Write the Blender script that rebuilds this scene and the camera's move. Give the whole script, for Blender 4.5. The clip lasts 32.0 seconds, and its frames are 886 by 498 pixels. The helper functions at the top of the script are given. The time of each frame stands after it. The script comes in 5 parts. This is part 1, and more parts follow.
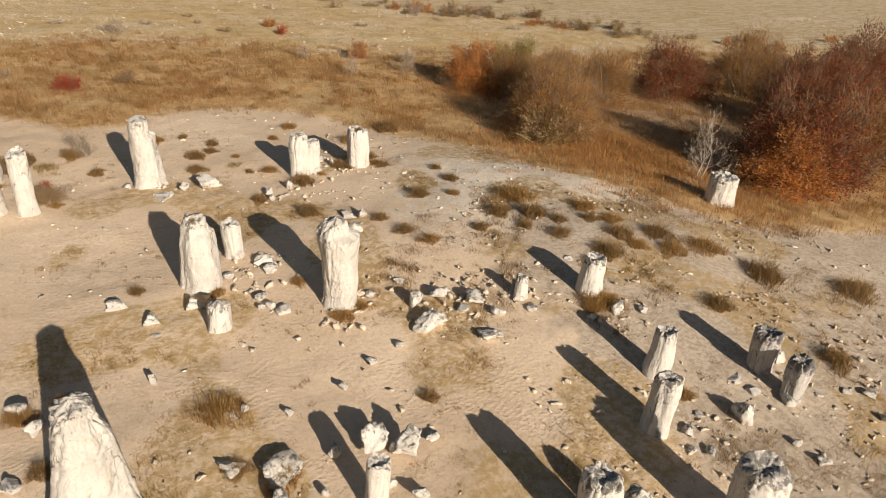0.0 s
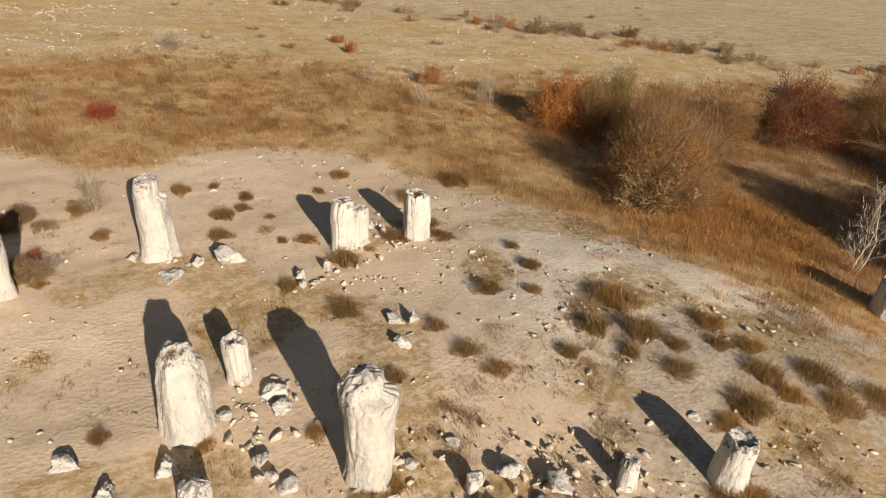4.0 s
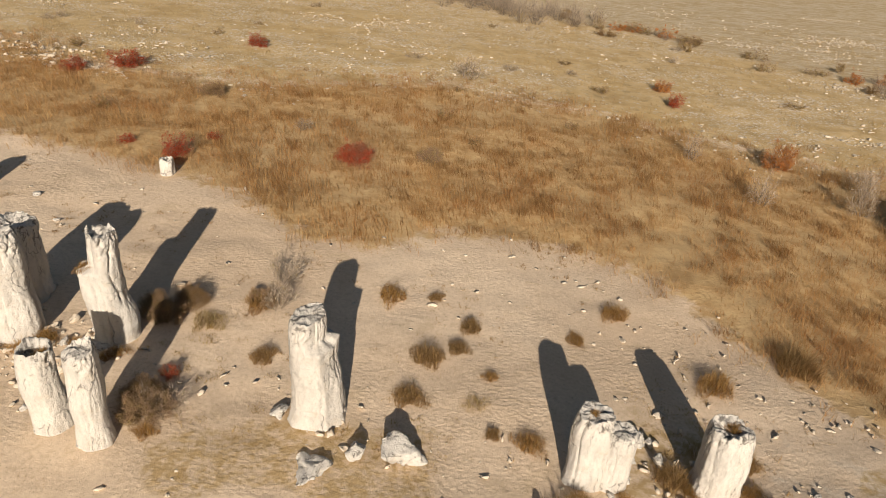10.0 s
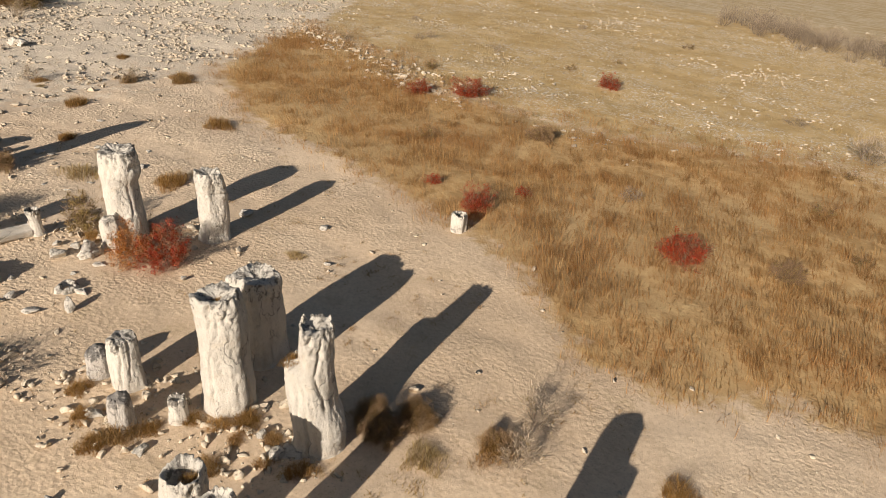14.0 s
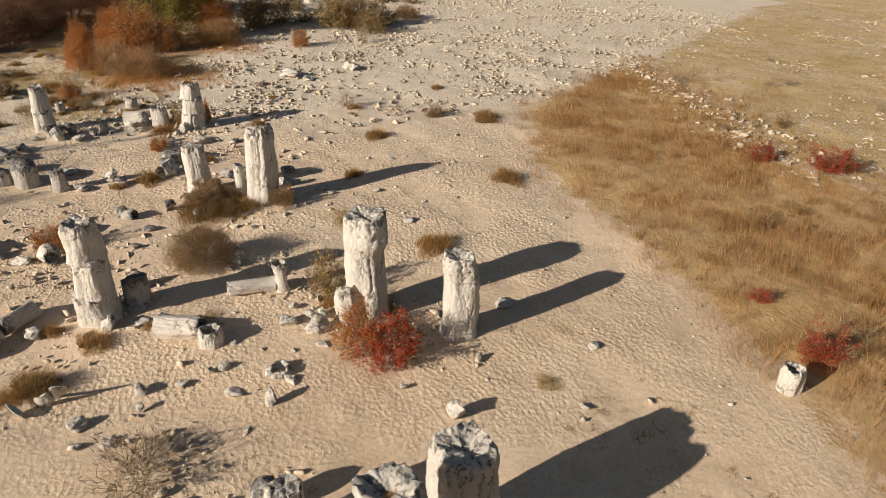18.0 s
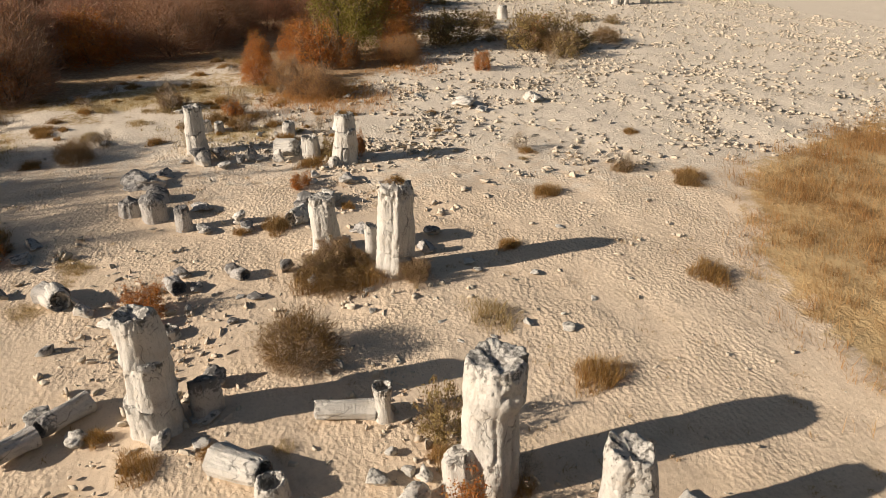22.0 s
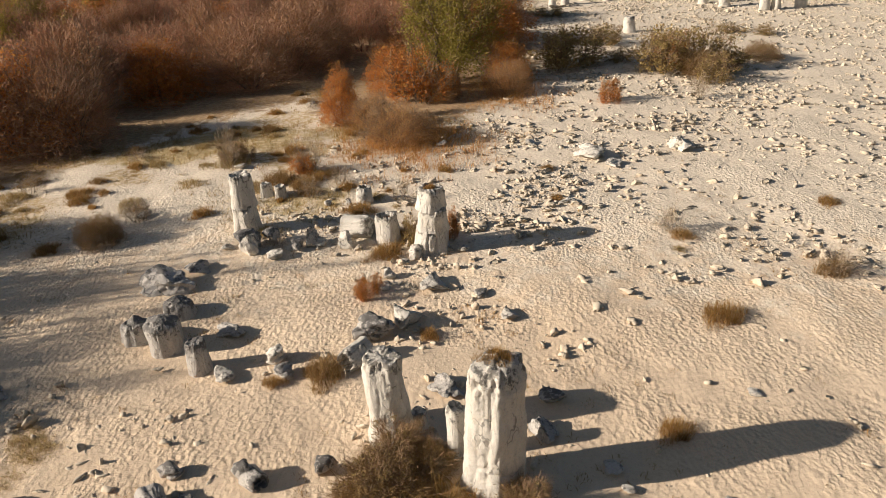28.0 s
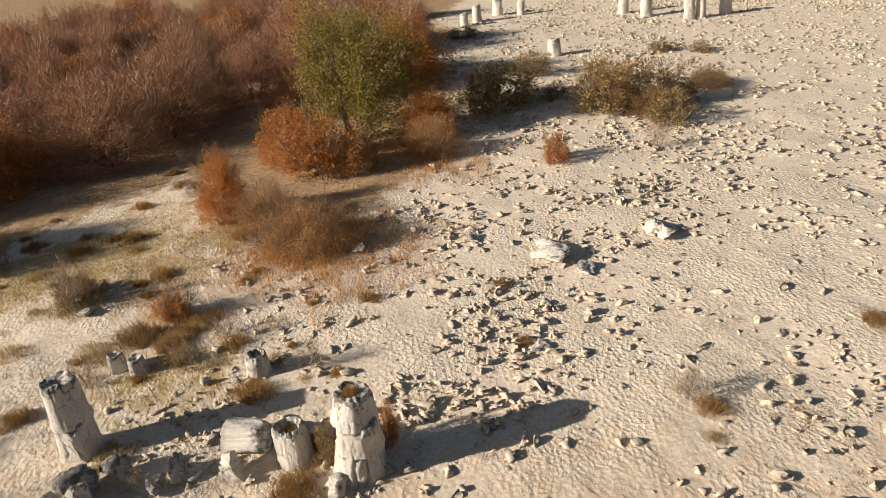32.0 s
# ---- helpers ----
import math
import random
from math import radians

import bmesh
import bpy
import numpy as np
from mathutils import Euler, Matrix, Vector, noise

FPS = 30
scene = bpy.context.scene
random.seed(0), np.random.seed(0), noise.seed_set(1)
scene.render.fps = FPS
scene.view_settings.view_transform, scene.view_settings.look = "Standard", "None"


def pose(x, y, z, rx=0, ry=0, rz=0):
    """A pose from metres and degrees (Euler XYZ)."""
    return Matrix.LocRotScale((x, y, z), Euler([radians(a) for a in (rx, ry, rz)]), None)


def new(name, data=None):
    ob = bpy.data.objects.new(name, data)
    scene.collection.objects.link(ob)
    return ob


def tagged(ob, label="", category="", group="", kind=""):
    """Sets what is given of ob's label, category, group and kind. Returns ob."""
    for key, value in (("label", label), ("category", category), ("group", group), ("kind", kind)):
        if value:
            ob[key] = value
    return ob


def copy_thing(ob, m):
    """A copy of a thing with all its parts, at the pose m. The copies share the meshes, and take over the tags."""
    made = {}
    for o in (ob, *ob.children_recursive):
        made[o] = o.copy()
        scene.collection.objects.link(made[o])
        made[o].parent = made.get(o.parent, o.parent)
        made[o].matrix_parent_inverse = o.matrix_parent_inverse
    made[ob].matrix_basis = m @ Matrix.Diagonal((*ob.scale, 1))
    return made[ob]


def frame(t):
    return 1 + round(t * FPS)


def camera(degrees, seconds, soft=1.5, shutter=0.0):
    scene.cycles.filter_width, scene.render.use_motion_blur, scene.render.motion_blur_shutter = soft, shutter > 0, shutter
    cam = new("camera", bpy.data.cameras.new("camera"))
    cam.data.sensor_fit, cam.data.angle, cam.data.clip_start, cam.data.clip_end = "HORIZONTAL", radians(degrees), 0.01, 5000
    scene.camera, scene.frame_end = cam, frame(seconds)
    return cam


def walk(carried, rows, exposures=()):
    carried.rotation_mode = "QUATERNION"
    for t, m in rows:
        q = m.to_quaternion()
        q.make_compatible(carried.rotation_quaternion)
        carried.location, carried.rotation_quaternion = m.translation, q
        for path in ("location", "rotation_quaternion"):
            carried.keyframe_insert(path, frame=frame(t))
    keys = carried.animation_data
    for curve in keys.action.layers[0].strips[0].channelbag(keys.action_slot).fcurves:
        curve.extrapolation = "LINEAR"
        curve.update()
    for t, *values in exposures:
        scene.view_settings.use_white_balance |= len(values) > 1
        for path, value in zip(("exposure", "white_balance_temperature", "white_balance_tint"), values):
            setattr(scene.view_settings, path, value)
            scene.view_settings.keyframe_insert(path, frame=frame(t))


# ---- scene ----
cam = camera(65.4, 32.0, soft=0.8)
METRES, EYE, TILT, LEAN, TURN = 68.96, 14.0, 0.0, 0.0, -31.2
ROWS = [
    (0.0, 0.0, 0.0, 0.0, 1.95, -28.15, -3.64),
    (0.5, -0.0003, 0.0167, 0.0005, 2.9, -28.18, -3.54),
    (1.0, -0.001, 0.0332, 0.0007, 3.77, -28.19, -3.43),
    (1.5, -0.0019, 0.0497, 0.0014, 4.62, -28.22, -3.33),
    (2.0, -0.0033, 0.0664, 0.0025, 5.43, -28.22, -3.3),
    (2.5, -0.0046, 0.0832, 0.0018, 5.97, -28.23, -2.96),
    (3.0, -0.0061, 0.1002, 0.001, 6.41, -28.24, -2.8),
    (3.5, -0.008, 0.1172, 0.0003, 7.28, -28.28, -3.27),
    (5.5, -0.0188, 0.1835, -0.0031, 13.83, -28.46, -4.32),
    (6.0, -0.0223, 0.1999, -0.004, 15.76, -28.5, -4.33),
    (6.5, -0.0264, 0.2162, -0.005, 17.6, -28.53, -4.21),
    (7.0, -0.0308, 0.2325, -0.0059, 19.66, -28.57, -4.37),
    (7.5, -0.0359, 0.2486, -0.007, 21.79, -28.61, -4.39),
    (8.0, -0.041, 0.2646, -0.0079, 24.61, -28.66, -5.1),
    (8.5, -0.0467, 0.28, -0.0089, 27.5, -28.67, -5.15),
    (9.0, -0.0528, 0.2952, -0.01, 29.98, -28.69, -4.48),
    (9.5, -0.0592, 0.3097, -0.0109, 32.31, -28.72, -4.11),
    (10.0, -0.0658, 0.3235, -0.0117, 35.04, -28.75, -3.91),
    (10.5, -0.0734, 0.3368, -0.0128, 38.6, -28.72, -4.77),
    (11.0, -0.0818, 0.3494, -0.0139, 42.48, -28.72, -5.11),
    (11.5, -0.0902, 0.3616, -0.0149, 46.42, -28.7, -4.91),
    (12.0, -0.0994, 0.373, -0.0159, 50.17, -28.68, -4.43),
    (12.5, -0.109, 0.3839, -0.0172, 53.87, -28.61, -4.09),
    (13.0, -0.119, 0.3942, -0.018, 57.54, -28.58, -3.8),
    (13.5, -0.1297, 0.4036, -0.0189, 61.09, -28.53, -3.46),
    (14.0, -0.1412, 0.4123, -0.0202, 64.63, -28.44, -3.23),
    (14.5, -0.153, 0.4202, -0.0212, 68.25, -28.35, -3.18),
    (16.5, -0.2051, 0.4435, -0.0251, 82.39, -27.87, -2.12),
    (17.0, -0.2191, 0.4474, -0.0261, 85.58, -27.74, -1.77),
    (17.5, -0.233, 0.4505, -0.0267, 88.71, -27.59, -1.56),
    (18.0, -0.247, 0.4526, -0.0274, 91.21, -27.49, -0.64),
    (18.5, -0.261, 0.4543, -0.0279, 92.99, -27.44, 0.37),
    (19.0, -0.2749, 0.4551, -0.0284, 94.41, -27.39, 0.89),
    (19.5, -0.2892, 0.4556, -0.029, 95.72, -27.33, 1.0),
    (20.0, -0.3035, 0.4553, -0.0294, 97.64, -27.24, -0.07),
    (20.5, -0.3178, 0.4543, -0.0299, 100.16, -27.1, -0.98),
    (21.0, -0.3325, 0.4526, -0.0306, 102.69, -26.97, -0.85),
    (21.5, -0.3471, 0.4507, -0.0313, 104.98, -26.86, -0.4),
    (22.0, -0.3618, 0.4478, -0.032, 107.08, -26.76, -0.23),
    (22.5, -0.3763, 0.4441, -0.033, 109.24, -26.63, -0.26),
    (23.0, -0.39, 0.4403, -0.0333, 111.6, -26.53, -0.52),
    (23.5, -0.4028, 0.4365, -0.0339, 113.49, -26.42, -0.05),
    (24.0, -0.4163, 0.4324, -0.0343, 114.8, -26.38, 0.96),
    (24.5, -0.429, 0.4281, -0.0349, 115.34, -26.36, 1.97),
    (25.0, -0.4412, 0.4236, -0.0352, 115.36, -26.39, 2.52),
    (25.5, -0.4532, 0.4191, -0.0355, 115.37, -26.38, 2.57),
    (27.5, -0.5002, 0.3976, -0.0359, 115.38, -26.32, 2.54),
    (28.0, -0.5124, 0.3916, -0.0361, 115.39, -26.29, 2.54),
    (28.5, -0.5252, 0.3848, -0.0355, 115.39, -26.3, 2.53),
    (29.0, -0.5392, 0.3776, -0.0341, 115.15, -26.35, 2.8),
    (29.5, -0.5549, 0.3698, -0.0319, 114.5, -26.4, 3.29),
    (30.0, -0.5724, 0.3618, -0.0289, 113.52, -26.47, 3.69),
    (30.5, -0.5914, 0.3538, -0.0261, 112.35, -26.52, 3.93),
    (31.0, -0.6118, 0.3455, -0.023, 110.79, -26.62, 4.41),
    (31.5, -0.6334, 0.3371, -0.0197, 109.05, -26.7, 4.6),
    (32.0, -0.6554, 0.3286, -0.0163, 107.34, -26.8, 4.47),
]
walk(cam, [(t, pose(0, 0, EYE, TILT, LEAN, TURN) @ pose(METRES * x, METRES * y, METRES * z, 90 + pitch, roll, yaw)) for t, x, y, z, yaw, pitch, roll in ROWS],
     exposures=[(0.0, 0.41), (8.0, 0.37), (12.0, 0.37), (18.0, 0.32), (22.0, 0.46), (28.0, 0.58), (32.0, 0.57)])

# ---------------------------------------------------------------- sky and sun
SUN_ELEVATION, SHADOW_YAW = 22.5, 94.0
world = bpy.data.worlds.new("sky")
scene.world = world
world.use_nodes = True
wn = world.node_tree
sky = wn.nodes.new("ShaderNodeTexSky")
sky.sky_type = "NISHITA"
sky.sun_disc = False
sky.sun_elevation = radians(SUN_ELEVATION)
sky.sun_rotation = radians(180.0 - (SHADOW_YAW - 90.0))
sky.air_density, sky.dust_density, sky.ozone_density = 1.0, 1.5, 1.0
wn.links.new(sky.outputs[0], wn.nodes["Background"].inputs[0])
wn.nodes["Background"].inputs[1].default_value = 0.036
sun = new("sun", bpy.data.lights.new("sun", "SUN"))
sun.data.energy = 5.0
sun.data.angle = radians(0.6)
sun.data.color = (1.0, 0.89, 0.775)
down = Vector((math.cos(radians(SHADOW_YAW)) * math.cos(radians(SUN_ELEVATION)),
               math.sin(radians(SHADOW_YAW)) * math.cos(radians(SUN_ELEVATION)), -math.sin(radians(SUN_ELEVATION))))
sun.matrix_world = Matrix.Translation((0, -60, 60)) @ down.to_track_quat("-Z", "Y").to_matrix().to_4x4()


# ---------------------------------------------------------------- materials
class Mat:
    """A small node-material writer."""

    def __init__(self, name, rough=0.9, specular=0.2):
        self.m = bpy.data.materials.new(name)
        self.m.use_nodes = True
        self.t = self.m.node_tree
        self.b = self.t.nodes["Principled BSDF"]
        self.b.inputs["Roughness"].default_value = rough
        self.b.inputs["Specular IOR Level"].default_value = specular
        self.geo = self.t.nodes.new("ShaderNodeNewGeometry")
        self.tex = self.t.nodes.new("ShaderNodeTexCoord")
        self.info = self.t.nodes.new("ShaderNodeObjectInfo")

    def link(self, a, b):
        self.t.links.new(a, b)

    def where(self, world_space=True, scale=(1, 1, 1)):
        n = self.t.nodes.new("ShaderNodeMapping")
        n.inputs["Scale"].default_value = scale
        self.link(self.geo.outputs["Position"] if world_space else self.tex.outputs["Object"], n.inputs[0])
        return n.outputs[0]

    def noise(self, scale, detail=4.0, rough=0.6, at=None, distort=0.0):
        n = self.t.nodes.new("ShaderNodeTexNoise")
        n.inputs["Scale"].default_value = scale
        n.inputs["Detail"].default_value = detail
        n.inputs["Roughness"].default_value = rough
        n.inputs["Distortion"].default_value = distort
        self.link(at if at else self.geo.outputs["Position"], n.inputs["Vector"])
        return n.outputs[0]

    def cells(self, scale, at=None, feature="F1", smooth=0.0):
        n = self.t.nodes.new("ShaderNodeTexVoronoi")
        n.feature = feature
        n.inputs["Scale"].default_value = scale
        if feature == "SMOOTH_F1":
            n.inputs["Smoothness"].default_value = smooth
        self.link(at if at else self.geo.outputs["Position"], n.inputs["Vector"])
        return n.outputs["Distance"]

    def attr(self, name):
        n = self.t.nodes.new("ShaderNodeAttribute")
        n.attribute_name = name
        return n.outputs["Fac"]

    def span(self, v, a, b, lo=0.0, hi=1.0):
        n = self.t.nodes.new("ShaderNodeMapRange")
        n.interpolation_type = "SMOOTHSTEP"
        for k, x in zip((1, 2, 3, 4), (a, b, lo, hi)):
            n.inputs[k].default_value = x
        self.link(v, n.inputs[0])
        return n.outputs[0]

    def calc(self, op, a, b):
        n = self.t.nodes.new("ShaderNodeMath")
        n.operation = op
        for k, x in enumerate((a, b)):
            if isinstance(x, (int, float)):
                n.inputs[k].default_value = x
            else:
                self.link(x, n.inputs[k])
        return n.outputs[0]

    def mix(self, f, a, b):
        n = self.t.nodes.new("ShaderNodeMix")
        n.data_type = "RGBA"
        for k, x in ((0, f), (6, a), (7, b)):
            if isinstance(x, (int, float)):
                n.inputs[k].default_value = x
            elif isinstance(x, tuple):
                n.inputs[k].default_value = (*x, 1)
            else:
                self.link(x, n.inputs[k])
        return n.outputs[2]

    def color(self, c):
        if isinstance(c, tuple):
            self.b.inputs["Base Color"].default_value = (*c, 1)
        else:
            self.link(c, self.b.inputs["Base Color"])

    def bump(self, h, strength=0.5, distance=0.05):
        n = self.t.nodes.new("ShaderNodeBump")
        n.inputs["Strength"].default_value = strength
        n.inputs["Distance"].default_value = distance
        self.link(h, n.inputs["Height"])
        prior = self.b.inputs["Normal"].links
        if prior:
            self.link(prior[0].from_socket, n.inputs["Normal"])
        self.link(n.outputs[0], self.b.inputs["Normal"])


def make_ground_material():
    m = Mat("sand_and_dry_grass", 0.95, 0.1)
    wide, mid, fine = m.noise(0.12, 4), m.noise(0.7, 5), m.noise(7.0, 6, 0.7)
    sand = m.mix(m.span(wide, 0.35, 0.65), (0.665, 0.51, 0.35), (0.765, 0.605, 0.43))
    sand = m.mix(m.span(fine, 0.35, 0.7, 0, 0.45), sand, (0.50, 0.365, 0.235))
    sand = m.mix(m.span(m.noise(2.6, 6, 0.7), 0.54, 0.66, 0, 0.4), sand, (0.50, 0.36, 0.22))
    sand = m.mix(m.span(m.noise(19.0, 3, 0.6), 0.6, 0.68, 0, 0.55), sand, (0.25, 0.175, 0.11))
    sand = m.mix(m.span(mid, 0.56, 0.7, 0, 0.4), sand, (0.50, 0.375, 0.225))
    stony = m.mix(m.span(fine, 0.4, 0.62), (0.77, 0.665, 0.525), (0.63, 0.525, 0.40))
    straw = m.mix(m.span(m.noise(1.6, 5), 0.3, 0.7), (0.60, 0.415, 0.205), (0.45, 0.28, 0.12))
    straw = m.mix(m.span(wide, 0.4, 0.65, 0, 0.7), straw, (0.54, 0.39, 0.205))
    straw = m.mix(m.span(m.noise(5.5, 6, 0.75), 0.52, 0.66, 0, 0.4), straw, (0.27, 0.165, 0.07))
    straw = m.mix(m.span(m.noise(0.35, 6, 0.7), 0.52, 0.64, 0, 0.6), straw, (0.30, 0.19, 0.085))
    pale = m.mix(m.span(m.noise(0.5, 6), 0.35, 0.65), (0.58, 0.42, 0.215), (0.47, 0.325, 0.145))
    pale = m.mix(m.span(m.noise(2.2, 4), 0.58, 0.68, 0, 0.8), pale, (0.56, 0.49, 0.38))
    pale = m.mix(m.span(m.noise(0.8, 6, 0.75), 0.54, 0.66, 0, 0.7), pale, (0.34, 0.25, 0.12))
    pale = m.mix(m.calc("MULTIPLY", m.span(m.noise(4.0, 6, 0.75), 0.50, 0.60), m.span(m.noise(0.13, 5, 0.65, m.where(scale=(0.6, 1.5, 1.0))), 0.42, 0.58, 0.05, 0.9)), pale, (0.70, 0.64, 0.54))
    litter = m.mix(m.span(m.noise(3.0, 5), 0.35, 0.65), (0.31, 0.20, 0.11), (0.44, 0.31, 0.18))
    rag = m.calc("MULTIPLY", m.calc("SUBTRACT", m.noise(1.1, 6, 0.7), 0.5), 1.1)

    def zone(name):
        return m.span(m.calc("ADD", m.attr(name), rag), 0.35, 0.65)

    sand = m.mix(m.calc("MULTIPLY", m.span(m.attr("trod"), 0.5, 1.0), 0.4), sand, (0.73, 0.585, 0.43))
    c = m.mix(zone("stony"), sand, stony)
    shale = m.mix(m.span(m.noise(4.5, 6, 0.75), 0.42, 0.6), (0.52, 0.435, 0.335), (0.36, 0.285, 0.20))
    c = m.mix(m.calc("MULTIPLY", zone("shale"), 0.8), c, shale)
    c = m.mix(m.calc("MULTIPLY", zone("weedy"), m.span(m.noise(3.0, 5, 0.7), 0.4, 0.6, 0.15, 0.85)), c, (0.44, 0.30, 0.13))
    turf = m.mix(m.span(m.noise(2.4, 6, 0.7), 0.4, 0.62), (0.42, 0.32, 0.16), (0.60, 0.47, 0.29))
    c = m.mix(zone("verge"), c, turf)
    c = m.mix(zone("straw"), c, straw)
    c = m.mix(zone("pale"), c, pale)
    streaks = m.noise(0.9, 6, 0.75, m.where(scale=(0.5, 1.6, 1.0)))
    fallow = m.mix(m.span(streaks, 0.42, 0.6), (0.40, 0.30, 0.165), (0.55, 0.46, 0.33))
    c = m.mix(m.calc("MULTIPLY", zone("fallow"), 0.75), c, fallow)
    c = m.mix(zone("litter"), c, litter)
    c = m.mix(m.calc("MULTIPLY", zone("rusty"), 0.85), c, m.mix(m.span(m.noise(3.5, 6, 0.7), 0.4, 0.62), (0.52, 0.30, 0.11), (0.36, 0.18, 0.06)))
    m.color(c)
    tread = m.cells(5.2, m.where(scale=(1.0, 1.3, 1.0)), "SMOOTH_F1", 0.35)
    scuffs = m.noise(6.5, 4, 0.6, distort=1.4)
    step = m.calc("ADD", m.calc("ADD", tread, scuffs), m.calc("MULTIPLY", m.noise(11.0, 4, 0.65), 0.7))
    m.bump(m.calc("MULTIPLY", step, m.calc("MULTIPLY", m.span(m.noise(0.3, 4), 0.36, 0.62, 0.25, 1.0), m.attr("trod"))), 0.8, 0.06)
    m.bump(m.noise(30.0, 5, 0.7), 0.6, 0.025)
    return m.m


def make_limestone(name, light, dark, lichen=0.5, relief=1.0):
    """Chalky limestone: faint mottling, thin upright flakes and seams, dark crusts of lichen about the head."""
    m = Mat(name, 0.92, 0.12)
    o = m.where(False)
    body = m.mix(m.span(m.noise(1.3, 5, 0.6, o), 0.35, 0.68), light, tuple(v * 0.87 for v in light))
    warm = tuple(v * k for v, k in zip(light, (0.86, 0.79, 0.70)))
    body = m.mix(m.span(m.noise(2.3, 4, 0.6, o), 0.52, 0.7, 0, 0.55), body, warm)
    flakes = m.noise(7.0, 6, 0.7, m.where(False, (1, 1, 0.3)))
    body = m.mix(m.span(flakes, 0.50, 0.64, 0, 0.25 + 0.4 * lichen), body, tuple(v * 0.60 for v in light))
    body = m.mix(m.span(m.noise(17.0, 5, 0.75, o), 0.52, 0.66, 0, 0.15 + 0.6 * lichen), body, tuple(v * 0.48 for v in light))
    bent = m.t.nodes.new("ShaderNodeVectorMath")
    bent.operation = "MULTIPLY_ADD"
    wavy = m.t.nodes.new("ShaderNodeTexNoise")
    wavy.inputs["Scale"].default_value = 3.0
    m.link(o, wavy.inputs["Vector"])
    m.link(wavy.outputs["Color"], bent.inputs[0])
    bent.inputs[1].default_value = (0.35, 0.35, 0.35)
    m.link(m.where(False, (1.0, 1.0, 0.42)), bent.inputs[2])
    seam = m.cells(1.5, bent.outputs[0], "DISTANCE_TO_EDGE")
    seams = m.calc("MULTIPLY", m.span(seam, 0.006, 0.022, 1, 0), m.span(m.noise(1.1, 2, 0.5, o), 0.48, 0.58))
    body = m.mix(m.calc("MULTIPLY", seams, 0.75), body, tuple(v * 0.30 for v in light))
    spots = m.calc("ADD", m.noise(4.6, 8, 0.76, o), m.calc("MULTIPLY", m.attr("crown"), 0.10 + 0.10 * lichen))
    body = m.mix(m.span(spots, 0.665 - 0.1 * lichen, 0.735 - 0.1 * lichen, 0, 0.85), body, dark)
    tone = m.span(m.info.outputs["Random"], 0, 1, 0.0, 0.16)
    m.color(m.mix(tone, body, tuple(v * 0.7 for v in light)))
    m.bump(m.noise(4.0, 5, 0.7, m.where(False, (0.35, 0.35, 2.6))), 0.35, 0.06 * relief)
    m.bump(flakes, 0.6, 0.05 * relief)
    m.bump(m.noise(9.0, 7, 0.75, o), 0.6, 0.06 * relief)
    m.bump(seams, 0.6, -0.05 * relief)
    m.bump(m.noise(34.0, 4, 0.7, o), 0.6, 0.03 * relief)
    return m.m


def make_leafy(name, a, b, c, rough=0.75, thin=True, drift=None):
    m = Mat(name, rough, 0.15)
    r = m.geo.outputs["Random Per Island"]
    v = m.mix(m.span(r, 0.0, 0.55), a, b)
    v = m.mix(m.span(r, 0.6, 1.0), v, c)
    v = m.mix(m.span(m.info.outputs["Random"], 0, 1, 0, 0.3), v, tuple(x * 0.6 for x in b))
    if drift:
        v = m.mix(m.span(m.noise(0.28, 4, 0.6), 0.42, 0.64, 0, 0.7), v, drift)
    m.color(v)
    if thin:
        out = m.t.nodes["Material Output"]
        tr = m.t.nodes.new("ShaderNodeBsdfTranslucent")
        ad = m.t.nodes.new("ShaderNodeMixShader")
        ad.inputs[0].default_value = 0.45
        m.link(v, tr.inputs[0])
        m.link(m.b.outputs[0], ad.inputs[1])
        m.link(tr.outputs[0], ad.inputs[2])
        m.link(ad.outputs[0], out.inputs[0])
    return m.m


def make_bark(name, a, b):
    m = Mat(name, 0.9, 0.1)
    o = m.where(False, (1, 1, 0.25))
    m.color(m.mix(m.span(m.noise(14, 5, 0.6, o), 0.35, 0.65), a, b))
    m.bump(m.noise(20, 5, 0.6, o), 0.6, 0.02)
    return m.m


GROUND = make_ground_material()
LIME = make_limestone("white_limestone", (0.66, 0.61, 0.53), (0.09, 0.08, 0.07), 0.3, 1.25)
LIME_ROUGH = make_limestone("weathered_limestone", (0.67, 0.62, 0.54), (0.10, 0.092, 0.08), 0.5)
LIME_GREY = make_limestone("grey_lichened_limestone", (0.52, 0.48, 0.43), (0.095, 0.09, 0.085), 0.75)
CRUST = make_limestone("sand_stained_limestone", (0.60, 0.51, 0.39), (0.17, 0.145, 0.11), 0.4, 0.35)
STRAW = make_leafy("straw_blades", (0.60, 0.375, 0.155), (0.49, 0.275, 0.105), (0.67, 0.475, 0.22), drift=(0.47, 0.245, 0.09))
DUN_STRAW = make_leafy("dun_straw_blades", (0.49, 0.29, 0.11), (0.38, 0.21, 0.08), (0.54, 0.365, 0.16))
PALE_STRAW = make_leafy("pale_straw_blades", (0.47, 0.35, 0.165), (0.38, 0.27, 0.115), (0.54, 0.42, 0.22))
RUST_GRASS = make_leafy("rust_grass_blades", (0.58, 0.31, 0.10), (0.46, 0.22, 0.07), (0.62, 0.39, 0.15))
THIN_STRAW = make_leafy("thin_straw_blades", (0.45, 0.30, 0.10), (0.34, 0.215, 0.07), (0.53, 0.38, 0.15))
